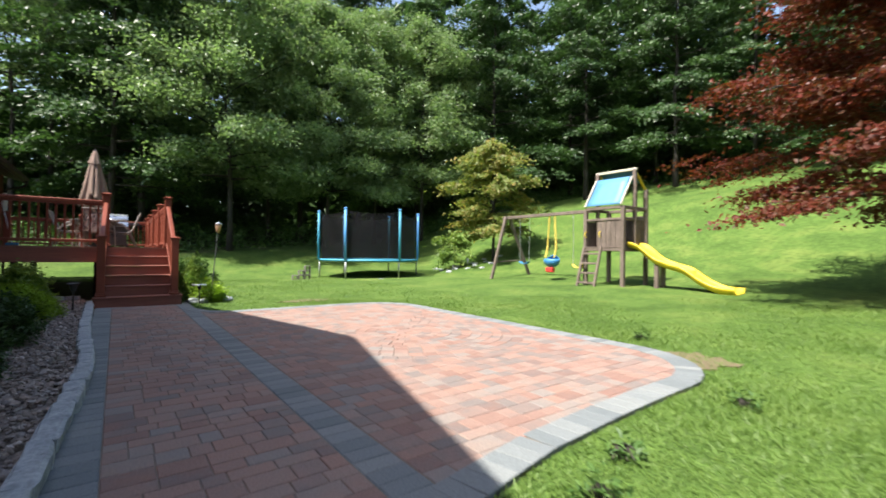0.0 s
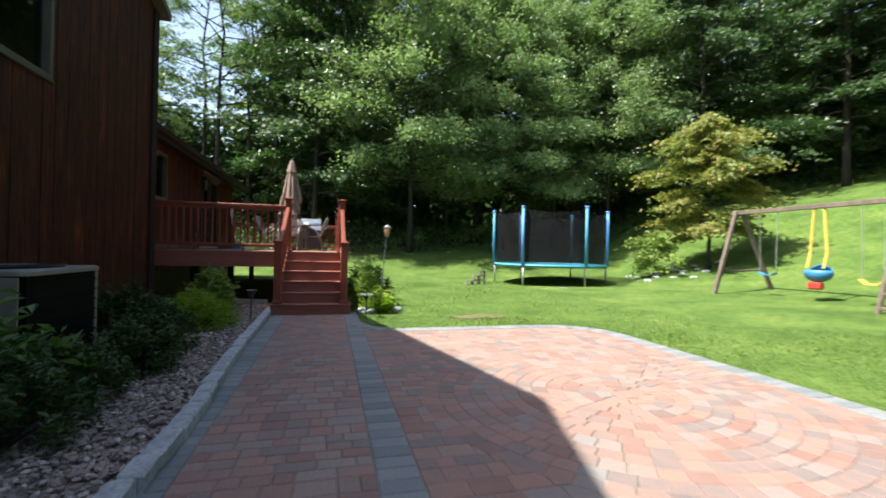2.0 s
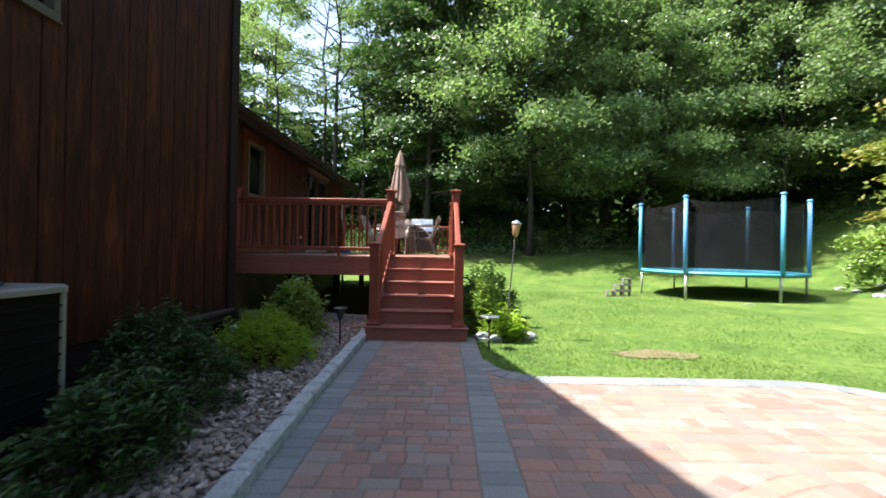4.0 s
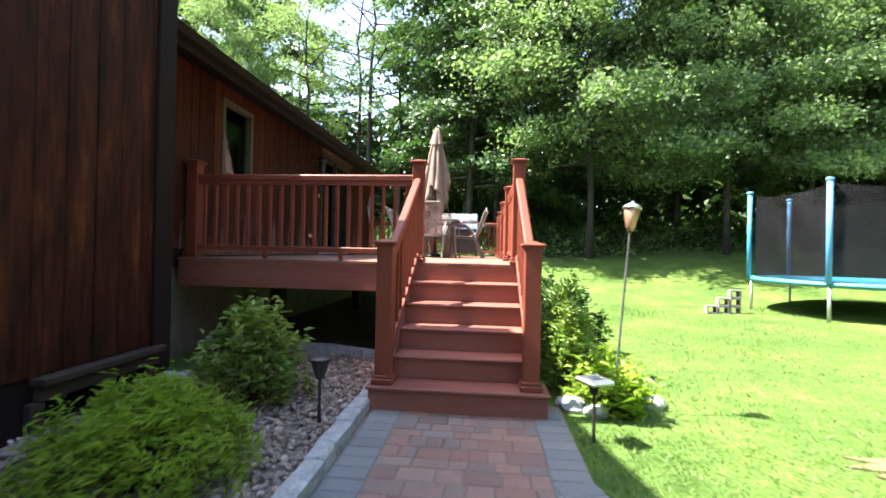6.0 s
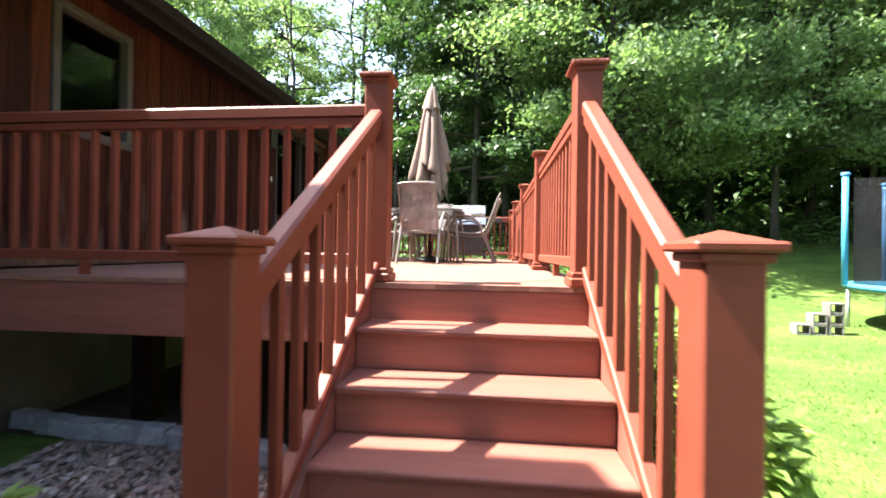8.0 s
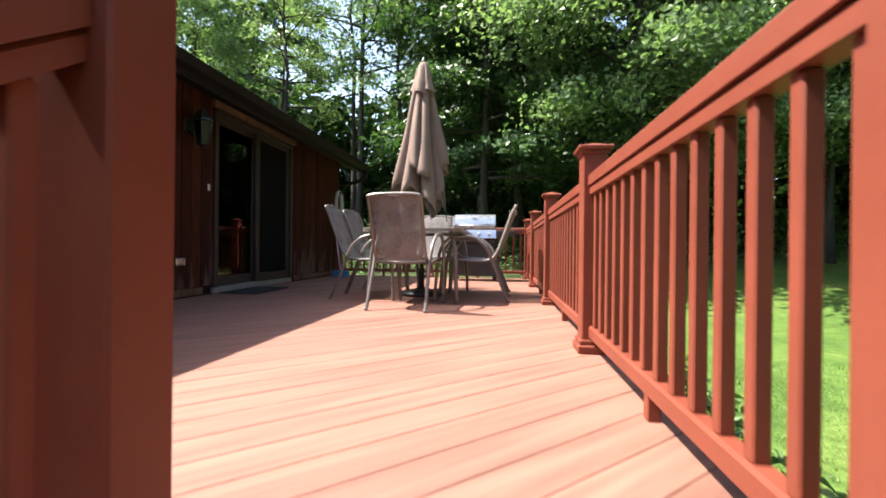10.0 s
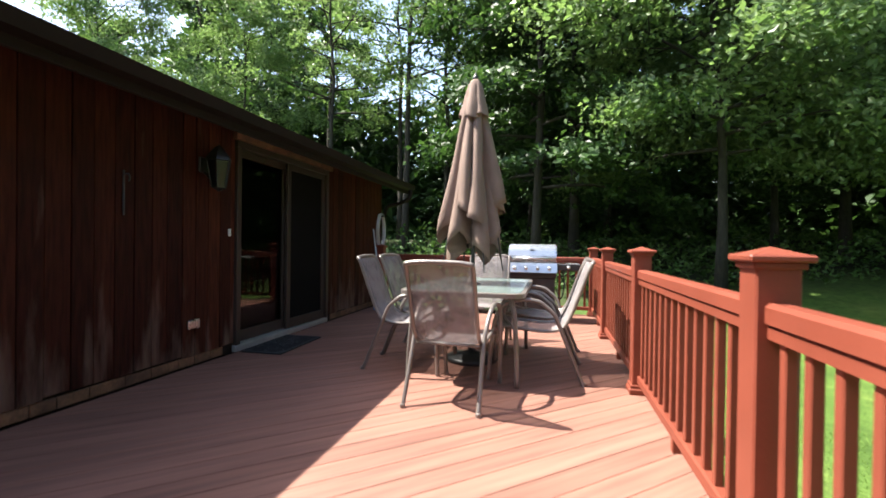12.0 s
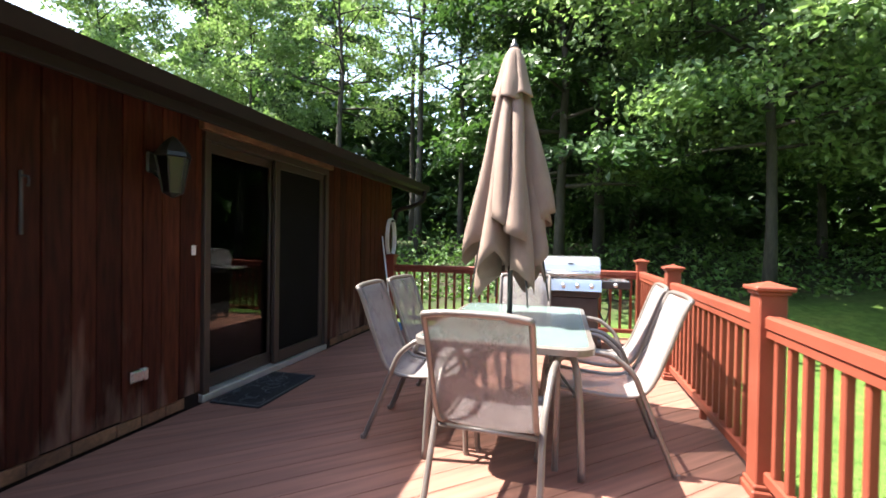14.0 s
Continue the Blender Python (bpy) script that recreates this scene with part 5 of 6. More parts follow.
# ---- small things by the house ----
M_BLUE = surface("blue_plastic", [(0.03, 0.16, 0.36), (0.05, 0.22, 0.45)], 6, 0.5, 0.05, 80, fine=0.1)
M_WHITE = surface("white_plastic", [(0.6, 0.6, 0.58), (0.72, 0.72, 0.7)], 6, 0.5, 0.03, 80, fine=0.1)
M_RUBBER = surface("black_rubber", [(0.014, 0.015, 0.017), (0.03, 0.032, 0.034)], 9, 0.8, 0.5, 120, spec=0.15)
M_RUBBER_HI = surface("grey_rubber_relief", [(0.05, 0.052, 0.055), (0.09, 0.092, 0.095)], 9, 0.7, 0.4, 120, spec=0.15)
M_LAMPGLASS = glass("lamp_glass", (0.6, 0.58, 0.56), 0.1, 0.4)
broom = thing("broom", "push broom with blue head leaning on the house wall", "broom", (WING_X + 0.32, 17.55, DECK_Z))
part("handle", tube([(0.0, 0.0, 0.10), (-0.27, 0.25, 1.32)], 0.012, 8), M_WHITE, broom, smooth=True)
part("head", box(-0.14, -0.05, 0.055, 0.14, 0.05, 0.115, 0.012), M_BLUE, broom)
for k in range(12):
    part("bristle", box(-0.135 + k * 0.0235, -0.04, 0.001, -0.118 + k * 0.0235, 0.04, 0.056), M_BLUE, broom)
mat_ob = thing("doormat", "black rubber doormat with raised leaf scroll pattern", "doormat", pose(-2.335, 14.92, DECK_Z + 0.001, 0, 0, 2))
part("sheet", prism(rounded(0.22, 0.41, 0.02, 3), 0.0, 0.009), M_RUBBER, mat_ob)
r = random.Random(12)
for k in range(26):
    cx, cy, a0 = r.uniform(-0.15, 0.15), r.uniform(-0.34, 0.34), r.uniform(0, 6.28)
    pts = [(cx + 0.055 * math.cos(a0 + q * 0.6), cy + 0.055 * math.sin(a0 + q * 0.6), 0.011) for q in range(5)]
    part("scroll", tube(pts, 0.005, 5), M_RUBBER_HI, mat_ob)
for u0, v0, u1, v1 in ((-0.21, -0.40, 0.21, -0.385), (-0.21, 0.385, 0.21, 0.40), (-0.21, -0.38, -0.195, 0.38), (0.195, -0.38, 0.21, 0.38)):
    part("border", box(u0, v0, 0.009, u1, v1, 0.014, 0.002), M_RUBBER_HI, mat_ob)
lamp = thing("wall_lamp", "black carriage wall lamp with clear glass beside the door", "lamp", pose(WING_X + 0.022, 14.05, 2.79) @ Matrix.Diagonal((1.25, 1.25, 1.25, 1)))
part("back_plate", box(0.0, -0.04, -0.06, 0.02, 0.04, 0.05, 0.01), M_BLACKPOLE, lamp)
part("arm", tube(curve_pts([(0.02, 0, -0.05), (0.09, 0, -0.10), (0.14, 0, -0.02), (0.14, 0, 0.06)], 5), 0.010, 8), M_BLACKPOLE, lamp, smooth=True)
part("hood", lathe([(0.085, 0.02), (0.08, 0.04), (0.045, 0.09), (0.015, 0.12), (0.0, 0.13)], 6, (0.14, 0, 0)), M_BLACKPOLE, lamp)
gl = part("lantern_glass", lathe([(0.045, -0.16), (0.075, 0.015), (0.07, 0.015), (0.04, -0.155)], 6, (0.14, 0, 0)), M_LAMPGLASS, lamp)
for k in range(6):
    a = k * math.pi / 3
    part("bar", tube([(0.14 + 0.046 * math.cos(a), 0.046 * math.sin(a), -0.16), (0.14 + 0.077 * math.cos(a), 0.077 * math.sin(a), 0.018)], 0.005, 5), M_BLACKPOLE, lamp)
part("bulb", lathe([(0.012, -0.10), (0.02, -0.06), (0.018, -0.02), (0.008, 0.0)], 10, (0.14, 0, 0)), M_WHITE, lamp, smooth=True)
part("bottom", lathe([(0.0, -0.19), (0.02, -0.18), (0.048, -0.165), (0.048, -0.158), (0.0, -0.158)], 6, (0.14, 0, 0)), M_BLACKPOLE, lamp)
outlet = thing("outdoor_outlet", "grey weatherproof outlet box low on the wall", "outlet", (WING_X + 0.022, 13.95, 1.42))
part("box", box(0, -0.06, -0.038, 0.035, 0.06, 0.038, 0.006), M_STEEL, outlet)
part("cover", box(0.0355, -0.052, -0.03, 0.042, 0.052, 0.03, 0.004), M_STEEL, outlet)
sw = thing("doorbell_switch", "small white switch beside the sliding door", "switch", (WING_X + 0.022, 14.39, 2.21))
part("plate", box(0, -0.018, -0.035, 0.01, 0.018, 0.035, 0.003), M_WHITE, sw)
part("button", box(0.0102, -0.008, -0.012, 0.014, 0.008, 0.012, 0.002), M_WHITE, sw)
hook = thing("wall_bracket", "thin dark metal bracket on the board wall", "bracket", (WING_X + 0.022, 13.33, 2.46))
part("bar", box(0, -0.006, -0.16, 0.012, 0.006, 0.16, 0.002), M_RUBBER_HI, hook)
part("hook", tube(curve_pts([(0.012, 0, 0.13), (0.05, 0, 0.13), (0.06, 0, 0.10), (0.05, 0, 0.08)], 4), 0.005, 6), M_RUBBER_HI, hook)
spout = thing("downspout", "dark brown downspout bending from the gutter to the corner", "downspout", (0, 0, 0))
part("pipe", tube(curve_pts([(EAVE_X + 0.07, 18.40, EAVE_Z + 0.06), (EAVE_X + 0.05, 18.40, EAVE_Z - 0.10), (WING_X + 0.30, 18.36, EAVE_Z - 0.20), (WING_X + 0.08, 18.33, EAVE_Z - 0.27), (WING_X + 0.03, 18.32, EAVE_Z - 0.5)], 5), 0.035, 10), M_TRIM, spout, smooth=True)
part("down_pipe", tube([(WING_X + 0.03, 18.32, EAVE_Z - 0.5), (WING_X + 0.03, 18.32, 0.02)], 0.035, 10), M_TRIM, spout, smooth=True)
part("clamp", box(WING_X - 0.02, 18.245, 2.2, WING_X + 0.075, 18.365, 2.23, 0.004), M_TRIM, spout)
reel = thing("garden_hose", "coiled grey garden hose hung at the house corner", "hose", (WING_X + 0.05, 18.05, 2.35))
for k in range(4):
    part("coil", tube([(0.015 + 0.014 * k, 0.15 * math.sin(q * math.pi / 10), 0.30 * math.cos(q * math.pi / 10)) for q in range(21)], 0.011, 7), M_WHITE, reel, smooth=True)
part("hanger", box(-0.026, -0.05, 0.25, 0.09, 0.05, 0.28, 0.005), M_BLACKPOLE, reel)

ac = thing("air_conditioner", "outdoor air conditioner with black coil and pale top", "air conditioner", (-1.545, 5.58, -0.005))
ac.scale = (0.94, 1.28, 1.0)
part("pad", box(-0.42, -0.42, 0.0, 0.42, 0.42, 0.05, 0.01), M_CONCRETE, ac)
M_ACBEIGE = surface("ac_beige", [(0.15, 0.15, 0.14), (0.21, 0.21, 0.19)], 5, 0.5, 0.05, 100, fine=0.1)
part("coil", prism(rounded(0.37, 0.37, 0.06, 4), 0.05, 0.90), M_SCREEN, ac, "black finned coil")
for sx in (-1, 1):
    for sy in (-1, 1):
        part("corner_post", tube([(sx * 0.358, sy * 0.358, 0.05), (sx * 0.358, sy * 0.358, 0.90)], 0.014, 8), M_ACBEIGE if sy > 0 else M_SCREEN, ac)
for k in range(9):
    zz = 0.12 + k * 0.088
    for u0, v0, u1, v1 in ((-0.34, -0.378, 0.34, -0.371), (-0.34, 0.371, 0.34, 0.378), (0.371, -0.34, 0.378, 0.34)):
        part("louvre", box(u0, v0, zz, u1, v1, zz + 0.012), M_SCREEN, ac)
part("side_panel", box(-0.33, -0.392, 0.06, 0.33, -0.38, 0.89, 0.004), M_ACBEIGE, ac, "pale beige service panel")
top = part("top_cover", prism(rounded(0.395, 0.395, 0.08, 5), 0.90, 0.94, c=0.012), M_ACBEIGE, ac, "pale beige top cover")
part("fan_grille", lathe([(0.29, 0.941), (0.30, 0.955), (0.27, 0.958), (0.26, 0.945)], 28), M_BLACKPOLE, top)
for k in range(8):
    a = k * math.pi / 8
    part("grille_wire", tube([(-0.28 * math.cos(a), -0.28 * math.sin(a), 0.95), (0.28 * math.cos(a), 0.28 * math.sin(a), 0.95)], 0.003, 4), M_BLACKPOLE, top)


M_COPPER = surface("copper", [(0.38, 0.22, 0.13), (0.5, 0.32, 0.2)], 7, 0.35, 0.05, 90, metal=0.7, fine=0.15)
M_SOLAR = surface("solar_cell", [(0.02, 0.025, 0.05), (0.05, 0.06, 0.09)], 6, 0.15, 0.0, 60, fine=0.1)


def path_light(x, y, style, h):
    if style == "black":
        t = thing("path_light", "black plastic path light standing in the gravel", "garden light", (x, y, 0.0), "path lights")
        part("stake", tube([(0, 0, -0.03), (0, 0, h - 0.13)], 0.012, 8), M_BLACKPOLE, t)
        part("lantern", lathe([(0.026, h - 0.15), (0.058, h - 0.05), (0.062, h - 0.03)], 8), M_BLACKPOLE, t)
        part("cap", lathe([(0.078, h - 0.03), (0.085, h - 0.012), (0.06, h), (0.0, h + 0.008)], 16), M_BLACKPOLE, t)
    else:
        t = thing("solar_light", "square grey solar garden light beside the walk", "garden light", pose(x, y, -0.02, 0, 0, 25), "path lights")
        part("stake", tube([(0, 0, -0.02), (0, 0, h - 0.10)], 0.011, 8), M_BLACKPOLE, t)
        part("lantern", lathe([(0.025, h - 0.10), (0.05, h - 0.035), (0.05, h - 0.03)], 4), M_LAMPGLASS, t)
        roof = part("roof", box(-0.09, -0.09, h - 0.03, 0.09, 0.09, h, 0.012), M_STEEL, t)
        part("solar_cell", box(-0.035, -0.035, h + 0.0005, 0.035, 0.035, h + 0.004), M_SOLAR, roof)


path_light(-0.38, 8.93, "black", 0.46)
path_light(1.42, 9.0, "solar", 0.40)
torch = thing("garden_torch", "copper garden torch on a thin leaning pole", "torch", pose(1.69, 9.55, -0.03, -2.5, 5, 0), "")
part("pole", tube([(0, 0, -0.05), (0, 0, 1.42)], 0.009, 8), M_RUBBER_HI, torch)
part("oil_can", lathe([(0.02, 1.40), (0.035, 1.43), (0.062, 1.57), (0.058, 1.575)], 18), M_COPPER, torch, smooth=True)
part("lid", lathe([(0.072, 1.572), (0.068, 1.59), (0.03, 1.615), (0.012, 1.625), (0.0, 1.64)], 18), M_STEEL, torch, smooth=True)
for i, (x, y, s) in enumerate(((1.40, 9.6, 0.13), (1.55, 9.5, 0.10), (2.05, 9.75, 0.11))):
    bm = bmesh.new()
    bmesh.ops.create_icosphere(bm, subdivisions=2, radius=s)
    for v in bm.verts:
        v.co *= 1 + 0.25 * noise.noise(v.co * 9 + Vector((i * 5, 0, 0)))
        v.co.z *= 0.6
    ob = tagged(part("garden_rock", bm, M_GRANITE), "rough grey garden rock at the lawn's edge", "rock", "garden rocks")
    ob.location = (x, y, 0.0)

# ---- trampoline ----
M_TEAL = surface("teal_foam", [(0.035, 0.23, 0.36), (0.055, 0.29, 0.42)], 4, 0.55, 0.05, 60, fine=0.1)
M_POLEBLUE = surface("blue_foam", [(0.08, 0.27, 0.60), (0.11, 0.34, 0.68)], 4, 0.5, 0.05, 60, fine=0.1)
M_GALV = surface("galvanised_tube", [(0.35, 0.37, 0.37), (0.5, 0.52, 0.52)], 5, 0.4, 0.05, 90, metal=0.6, fine=0.15)


def net_material():
    m, nt, b = nodes_of("trampoline_net")
    n, l = nt.nodes, nt.links
    b.inputs["Base Color"].default_value = (0.006, 0.006, 0.007, 1)
    b.inputs["Specular IOR Level"].default_value = 0.15
    b.inputs["Roughness"].default_value = 0.6
    tr = n.new("ShaderNodeBsdfTransparent")
    mx = n.new("ShaderNodeMixShader")
    geo = n.new("ShaderNodeNewGeometry")
    nz = n.new("ShaderNodeTexNoise")
    nz.inputs["Scale"].default_value = 2.2
    l.new(geo.outputs["Position"], nz.inputs["Vector"])
    mr = n.new("ShaderNodeMapRange")
    mr.inputs[3].default_value, mr.inputs[4].default_value = 0.42, 0.88
    l.new(nz.outputs["Fac"], mr.inputs[0])
    l.new(mr.outputs[0], mx.inputs[0])
    l.new(tr.outputs[0], mx.inputs[1])
    l.new(b.outputs[0], mx.inputs[2])
    l.new(mx.outputs[0], n["Material Output"].inputs[0])
    return m


M_NET = net_material()
CX, CY, CR, PHASE = 8.42, 15.82, 1.94, 157
CZ = lift(CX, CY)
tramp = thing("trampoline", "round trampoline with blue foam poles and black net", "trampoline", (CX, CY, CZ))
H_MAT, H_TOP = 0.64, 2.56
def ring_pts(rad, z, n=36):
    return [(rad * math.cos(2 * math.pi * k / n), rad * math.sin(2 * math.pi * k / n), z) for k in range(n + 1)]
part("frame_ring", tube(ring_pts(CR - 0.02, H_MAT - 0.05), 0.024, 8), M_GALV, tramp, smooth=True)
part("pad", lathe([(CR - 0.28, H_MAT), (CR - 0.26, H_MAT + 0.03), (CR + 0.02, H_MAT + 0.02), (CR + 0.03, H_MAT - 0.06), (CR - 0.0, H_MAT - 0.02)], 48), M_TEAL, tramp, smooth=True)
part("jumping_mat", lathe([(0.01, H_MAT - 0.01), (CR - 0.27, H_MAT - 0.005), (CR - 0.27, H_MAT - 0.012), (0.01, H_MAT - 0.018)], 36), M_RUBBER, tramp)
for k in range(6):
    a = radians(PHASE + 60 * k)
    c, s = math.cos(a), math.sin(a)
    dz = lift(CX + CR * c, CY + CR * s) - CZ
    part("leg", tube([(CR * c, CR * s, dz - 0.03), (CR * c, CR * s, H_MAT)], 0.03, 10), M_GALV, tramp, smooth=True)
    pole = part("pole", tube([((CR + 0.05) * c, (CR + 0.05) * s, H_MAT + 0.0), ((CR + 0.05) * c, (CR + 0.05) * s, H_TOP - 0.05)], 0.046, 12), M_TEAL if k in (0, 2, 4) else M_POLEBLUE, tramp, smooth=True)
    part("pole_cap", lathe([(0.05, H_TOP - 0.06), (0.062, H_TOP - 0.05), (0.062, H_TOP - 0.005), (0.04, H_TOP), (0.0, H_TOP + 0.005)], 12, ((CR + 0.05) * c, (CR + 0.05) * s, 0)), M_POLEBLUE, pole, smooth=True)
bm = bmesh.new()
rows = []
for j in range(9):
    f = j / 8
    row = []
    for k in range(72):
        a = radians(PHASE) + 2 * math.pi * k / 72
        u = (k % 12) / 12
        sag = 4 * u * (1 - u)
        rad = CR - 0.06 - 0.16 * sag + 0.03 * math.sin(9 * f + k * 0.9) * sag
        z = H_MAT + 0.02 + (H_TOP - 0.12 - H_MAT - 0.10 * sag) * f
        row.append(bm.verts.new((rad * math.cos(a), rad * math.sin(a), z)))
    rows.append(row)
for a, b in zip(rows, rows[1:]):
    for k in range(72):
        bm.faces.new((a[k], a[(k + 1) % 72], b[(k + 1) % 72], b[k]))
part("net", bm, M_NET, tramp, "sagging black safety net", smooth=True)
part("loose_strap", tube(curve_pts([(-1.0, -2.15, -0.12), (-0.6, -2.1, -0.02), (-0.2, -2.12, -0.11)], 6), 0.018, 6), M_GALV, tramp)
M_CINDER = surface("cinder_block", [(0.115, 0.107, 0.096), (0.19, 0.178, 0.162)], 8, 0.95, 0.5, 60)


def cinder(x, y, z, turn):
    t = thing("cinder_block", "grey hollow cinder block stacked as a step", "block", pose(x, y, z, 0, 0, turn), "blocks beside the trampoline")
    bm = bmesh.new()
    for u0, u1 in ((-0.1, -0.075), (0.075, 0.1)):
        box(u0, -0.1, 0.0255, u1, 0.1, 0.1445, 0.004, bm)
    box(-0.1, -0.1, 0, 0.1, 0.1, 0.025, 0.005, bm)
    box(-0.1, -0.1, 0.145, 0.1, 0.1, 0.17, 0.005, bm)
    part("shell", bm, M_CINDER, t)


gz = lift(5.7, 15.9)
for dx, dz in ((0.0, 0.0), (0.22, 0.0), (0.44, 0.0), (0.22, 0.172), (0.44, 0.172), (0.44, 0.344)):
    cinder(5.45 + dx, 15.9 - dx * 0.1, gz - 0.01 + dz, -6)

# ---- swing set and play tower ----
M_TIMBER = surface("weathered_timber", [(0.10, 0.075, 0.06), (0.18, 0.14, 0.115)], 5, 0.85, 0.5, 40, stretch=(1, 1, 0.3), fine=0.4)
M_TARP = surface("pale_blue_tarp", [(0.06, 0.19, 0.36), (0.08, 0.235, 0.42)], 3, 0.55, 0.1, 60, fine=0.1)
M_YELLOW = surface("yellow_plastic", [(0.55, 0.40, 0.015), (0.62, 0.47, 0.03)], 3, 0.4, 0.02, 60, fine=0.06)
M_SLING_W = surface("cream_trim", [(0.4, 0.37, 0.30), (0.46, 0.43, 0.36)], 4, 0.6, 0.05, 60, fine=0.1)
M_REDP = surface("red_plastic", [(0.5, 0.03, 0.03), (0.6, 0.05, 0.04)], 4, 0.4, 0.02, 60, fine=0.06)
M_ROPE = surface("yellow_rope", [(0.55, 0.40, 0.06), (0.65, 0.5, 0.1)], 20, 0.8, 0.2, 90)
PX0, PX1, PY0, PY1 = 10.5, 11.6, 5.95, 7.05
PZ0 = lift(10.9, 6.5)
play = thing("play_tower", "weathered timber play tower with blue tarp roof", "playset", (0, 0, PZ0))
FL, RL, RG = 1.05, 2.05, 3.10
def beam(name, p, q, w=0.045, mat=None, parent=play):
    p, q = Vector(p), Vector(q)
    d = (q - p).length
    m = Matrix.Translation(p) @ (q - p).to_track_quat("Z", "Y").to_matrix().to_4x4()
    return part(name, box(-w, -w, 0, w, w, d, 0.008, None, m), mat or M_TIMBER, parent)
for x, y, h in ((PX0, PY0, RL), (PX0, PY1, RL), (PX1, PY0, RL + 0.55), (PX1, PY1, RL)):
    beam("corner_post", (x, y, -0.15), (x, y, h), 0.05)
XM = (PX0 + PX1) / 2
for y in (PY0, PY1):
    beam("ridge_post", (XM, y, FL - 0.1), (XM, y, RG), 0.045)
for x0, y0, x1, y1 in ((PX0, PY0, PX1, PY0), (PX0, PY1, PX1, PY1), (PX0, PY0, PX0, PY1), (PX1, PY0, PX1, PY1)):
    beam("floor_beam", (x0, y0, FL - 0.07), (x1, y1, FL - 0.07), 0.04)
    beam("top_beam", (x0, y0, RL + 0.02), (x1, y1, RL + 0.02), 0.04)
    beam("hand_rail", (x0, y0, FL + 0.72), (x1, y1, FL + 0.72), 0.032)
for k in range(8):
    part("floor_plank", box(PX0 - 0.05, PY0 + k * 0.1375 + 0.003, FL - 0.025, PX1 + 0.05, PY0 + (k + 1) * 0.1375 - 0.003, FL, 0.004), M_TIMBER, play)
n = 7
for k in range(n):
    y = PY0 + 0.07 + k * (PY1 - PY0 - 0.14) / n
    if not 5 <= k <= 6:
        part("wall_plank", box(PX0 - 0.01, y, FL, PX0 + 0.012, y + 0.128, FL + 0.68, 0.003), M_TIMBER, play)
    part("wall_plank", box(PX1 - 0.01, y, FL, PX1 + 0.012, y + 0.128, FL + 0.85, 0.003), M_TIMBER, play)
    x = PX0 + 0.07 + k * (PX1 - PX0 - 0.14) / n
    part("wall_plank", box(x, PY1 - 0.01, FL, x + 0.128, PY1 + 0.012, FL + 0.68, 0.003), M_TIMBER, play)
    if k > 3:
        part("wall_plank", box(x, PY0 - 0.01, FL, x + 0.128, PY0 + 0.012, FL + 0.8, 0.003), M_TIMBER, play)
beam("ridge", (XM, PY0 - 0.06, RG), (XM, PY1 + 0.06, RG), 0.035, M_SLING_W)
def sheet(name, p, q, r_, s_, mat, parent):
    bm = bmesh.new()
    vs = []
    for i in range(7):
        row = []
        for j in range(5):
            u, w = i / 6, j / 4
            a = Vector(p).lerp(Vector(q), w)
            b = Vector(s_).lerp(Vector(r_), w)
            c = a.lerp(b, u)
            c.z -= 0.06 * math.sin(math.pi * u) * (0.7 + 0.3 * math.sin(3 * w))
            row.append(bm.verts.new(c))
        vs.append(row)
    for a, b in zip(vs, vs[1:]):
        for j in range(4):
            bm.faces.new((a[j], a[j + 1], b[j + 1], b[j]))
    ob = part(name, bm, mat, parent, smooth=True)
    ob.modifiers.new("thick", "SOLIDIFY").thickness = 0.008
    return ob
sheet("tarp", (XM - 0.12, PY0 + 0.07, RG - 0.20), (XM - 0.12, PY1 - 0.07, RG - 0.20), (PX0 - 0.06, PY1 - 0.05, RL + 0.09), (PX0 - 0.06, PY0 + 0.05, RL + 0.09), M_TARP, play)
sheet("tarp", (XM + 0.02, PY0 + 0.07, RG + 0.03), (XM + 0.02, PY1 - 0.07, RG + 0.03), (PX1 - 0.1, PY1 - 0.05, RL + 0.75), (PX1 - 0.1, PY0 + 0.05, RL + 0.75), M_TARP, play)
for y in (PY0 + 0.02, PY1 - 0.02):
    beam("tarp_edge", (XM - 0.1, y, RG - 0.20), (PX0 - 0.08, y, RL + 0.08), 0.022, M_SLING_W)
    beam("roof_strap", (XM, y, RG), (PX1, y, RL + 0.55), 0.028, M_YELLOW)
lad = part("ladder", box(PX0 - 0.42, PY1 - 0.48, 0.3, PX0 - 0.419, PY1 - 0.479, 0.301), M_TIMBER, play)
for y in (PY1 - 0.50, PY1 + 0.02):
    beam("stile", (PX0 - 0.38, y, -0.12), (PX0 - 0.04, y, FL), 0.032, None, lad)
for k in range(4):
    f = 0.18 + 0.22 * k
    beam("rung", (PX0 - 0.38 + 0.34 * f, PY1 - 0.5, -0.12 + (FL + 0.12) * f), (PX0 - 0.38 + 0.34 * f, PY1 + 0.02, -0.12 + (FL + 0.12) * f), 0.026, None, lad)
for y in (PY1 - 0.05, PY1 - 0.48):
    part("grab_handle", tube([(PX0 - 0.05, y, FL + 0.25), (PX0 - 0.10, y, FL + 0.29), (PX0 - 0.10, y, FL + 0.37), (PX0 - 0.05, y, FL + 0.41)], 0.014, 7), M_YELLOW, play)
slide = thing("slide", "wavy yellow plastic slide from the play tower", "slide", (0, 0, 0))
prof = [(PY0 + 0.02, 1.24), (5.7, 1.17), (5.3, 0.86), (4.95, 0.72), (4.6, 0.62), (4.2, 0.36), (3.85, 0.22), (3.5, 0.20)]
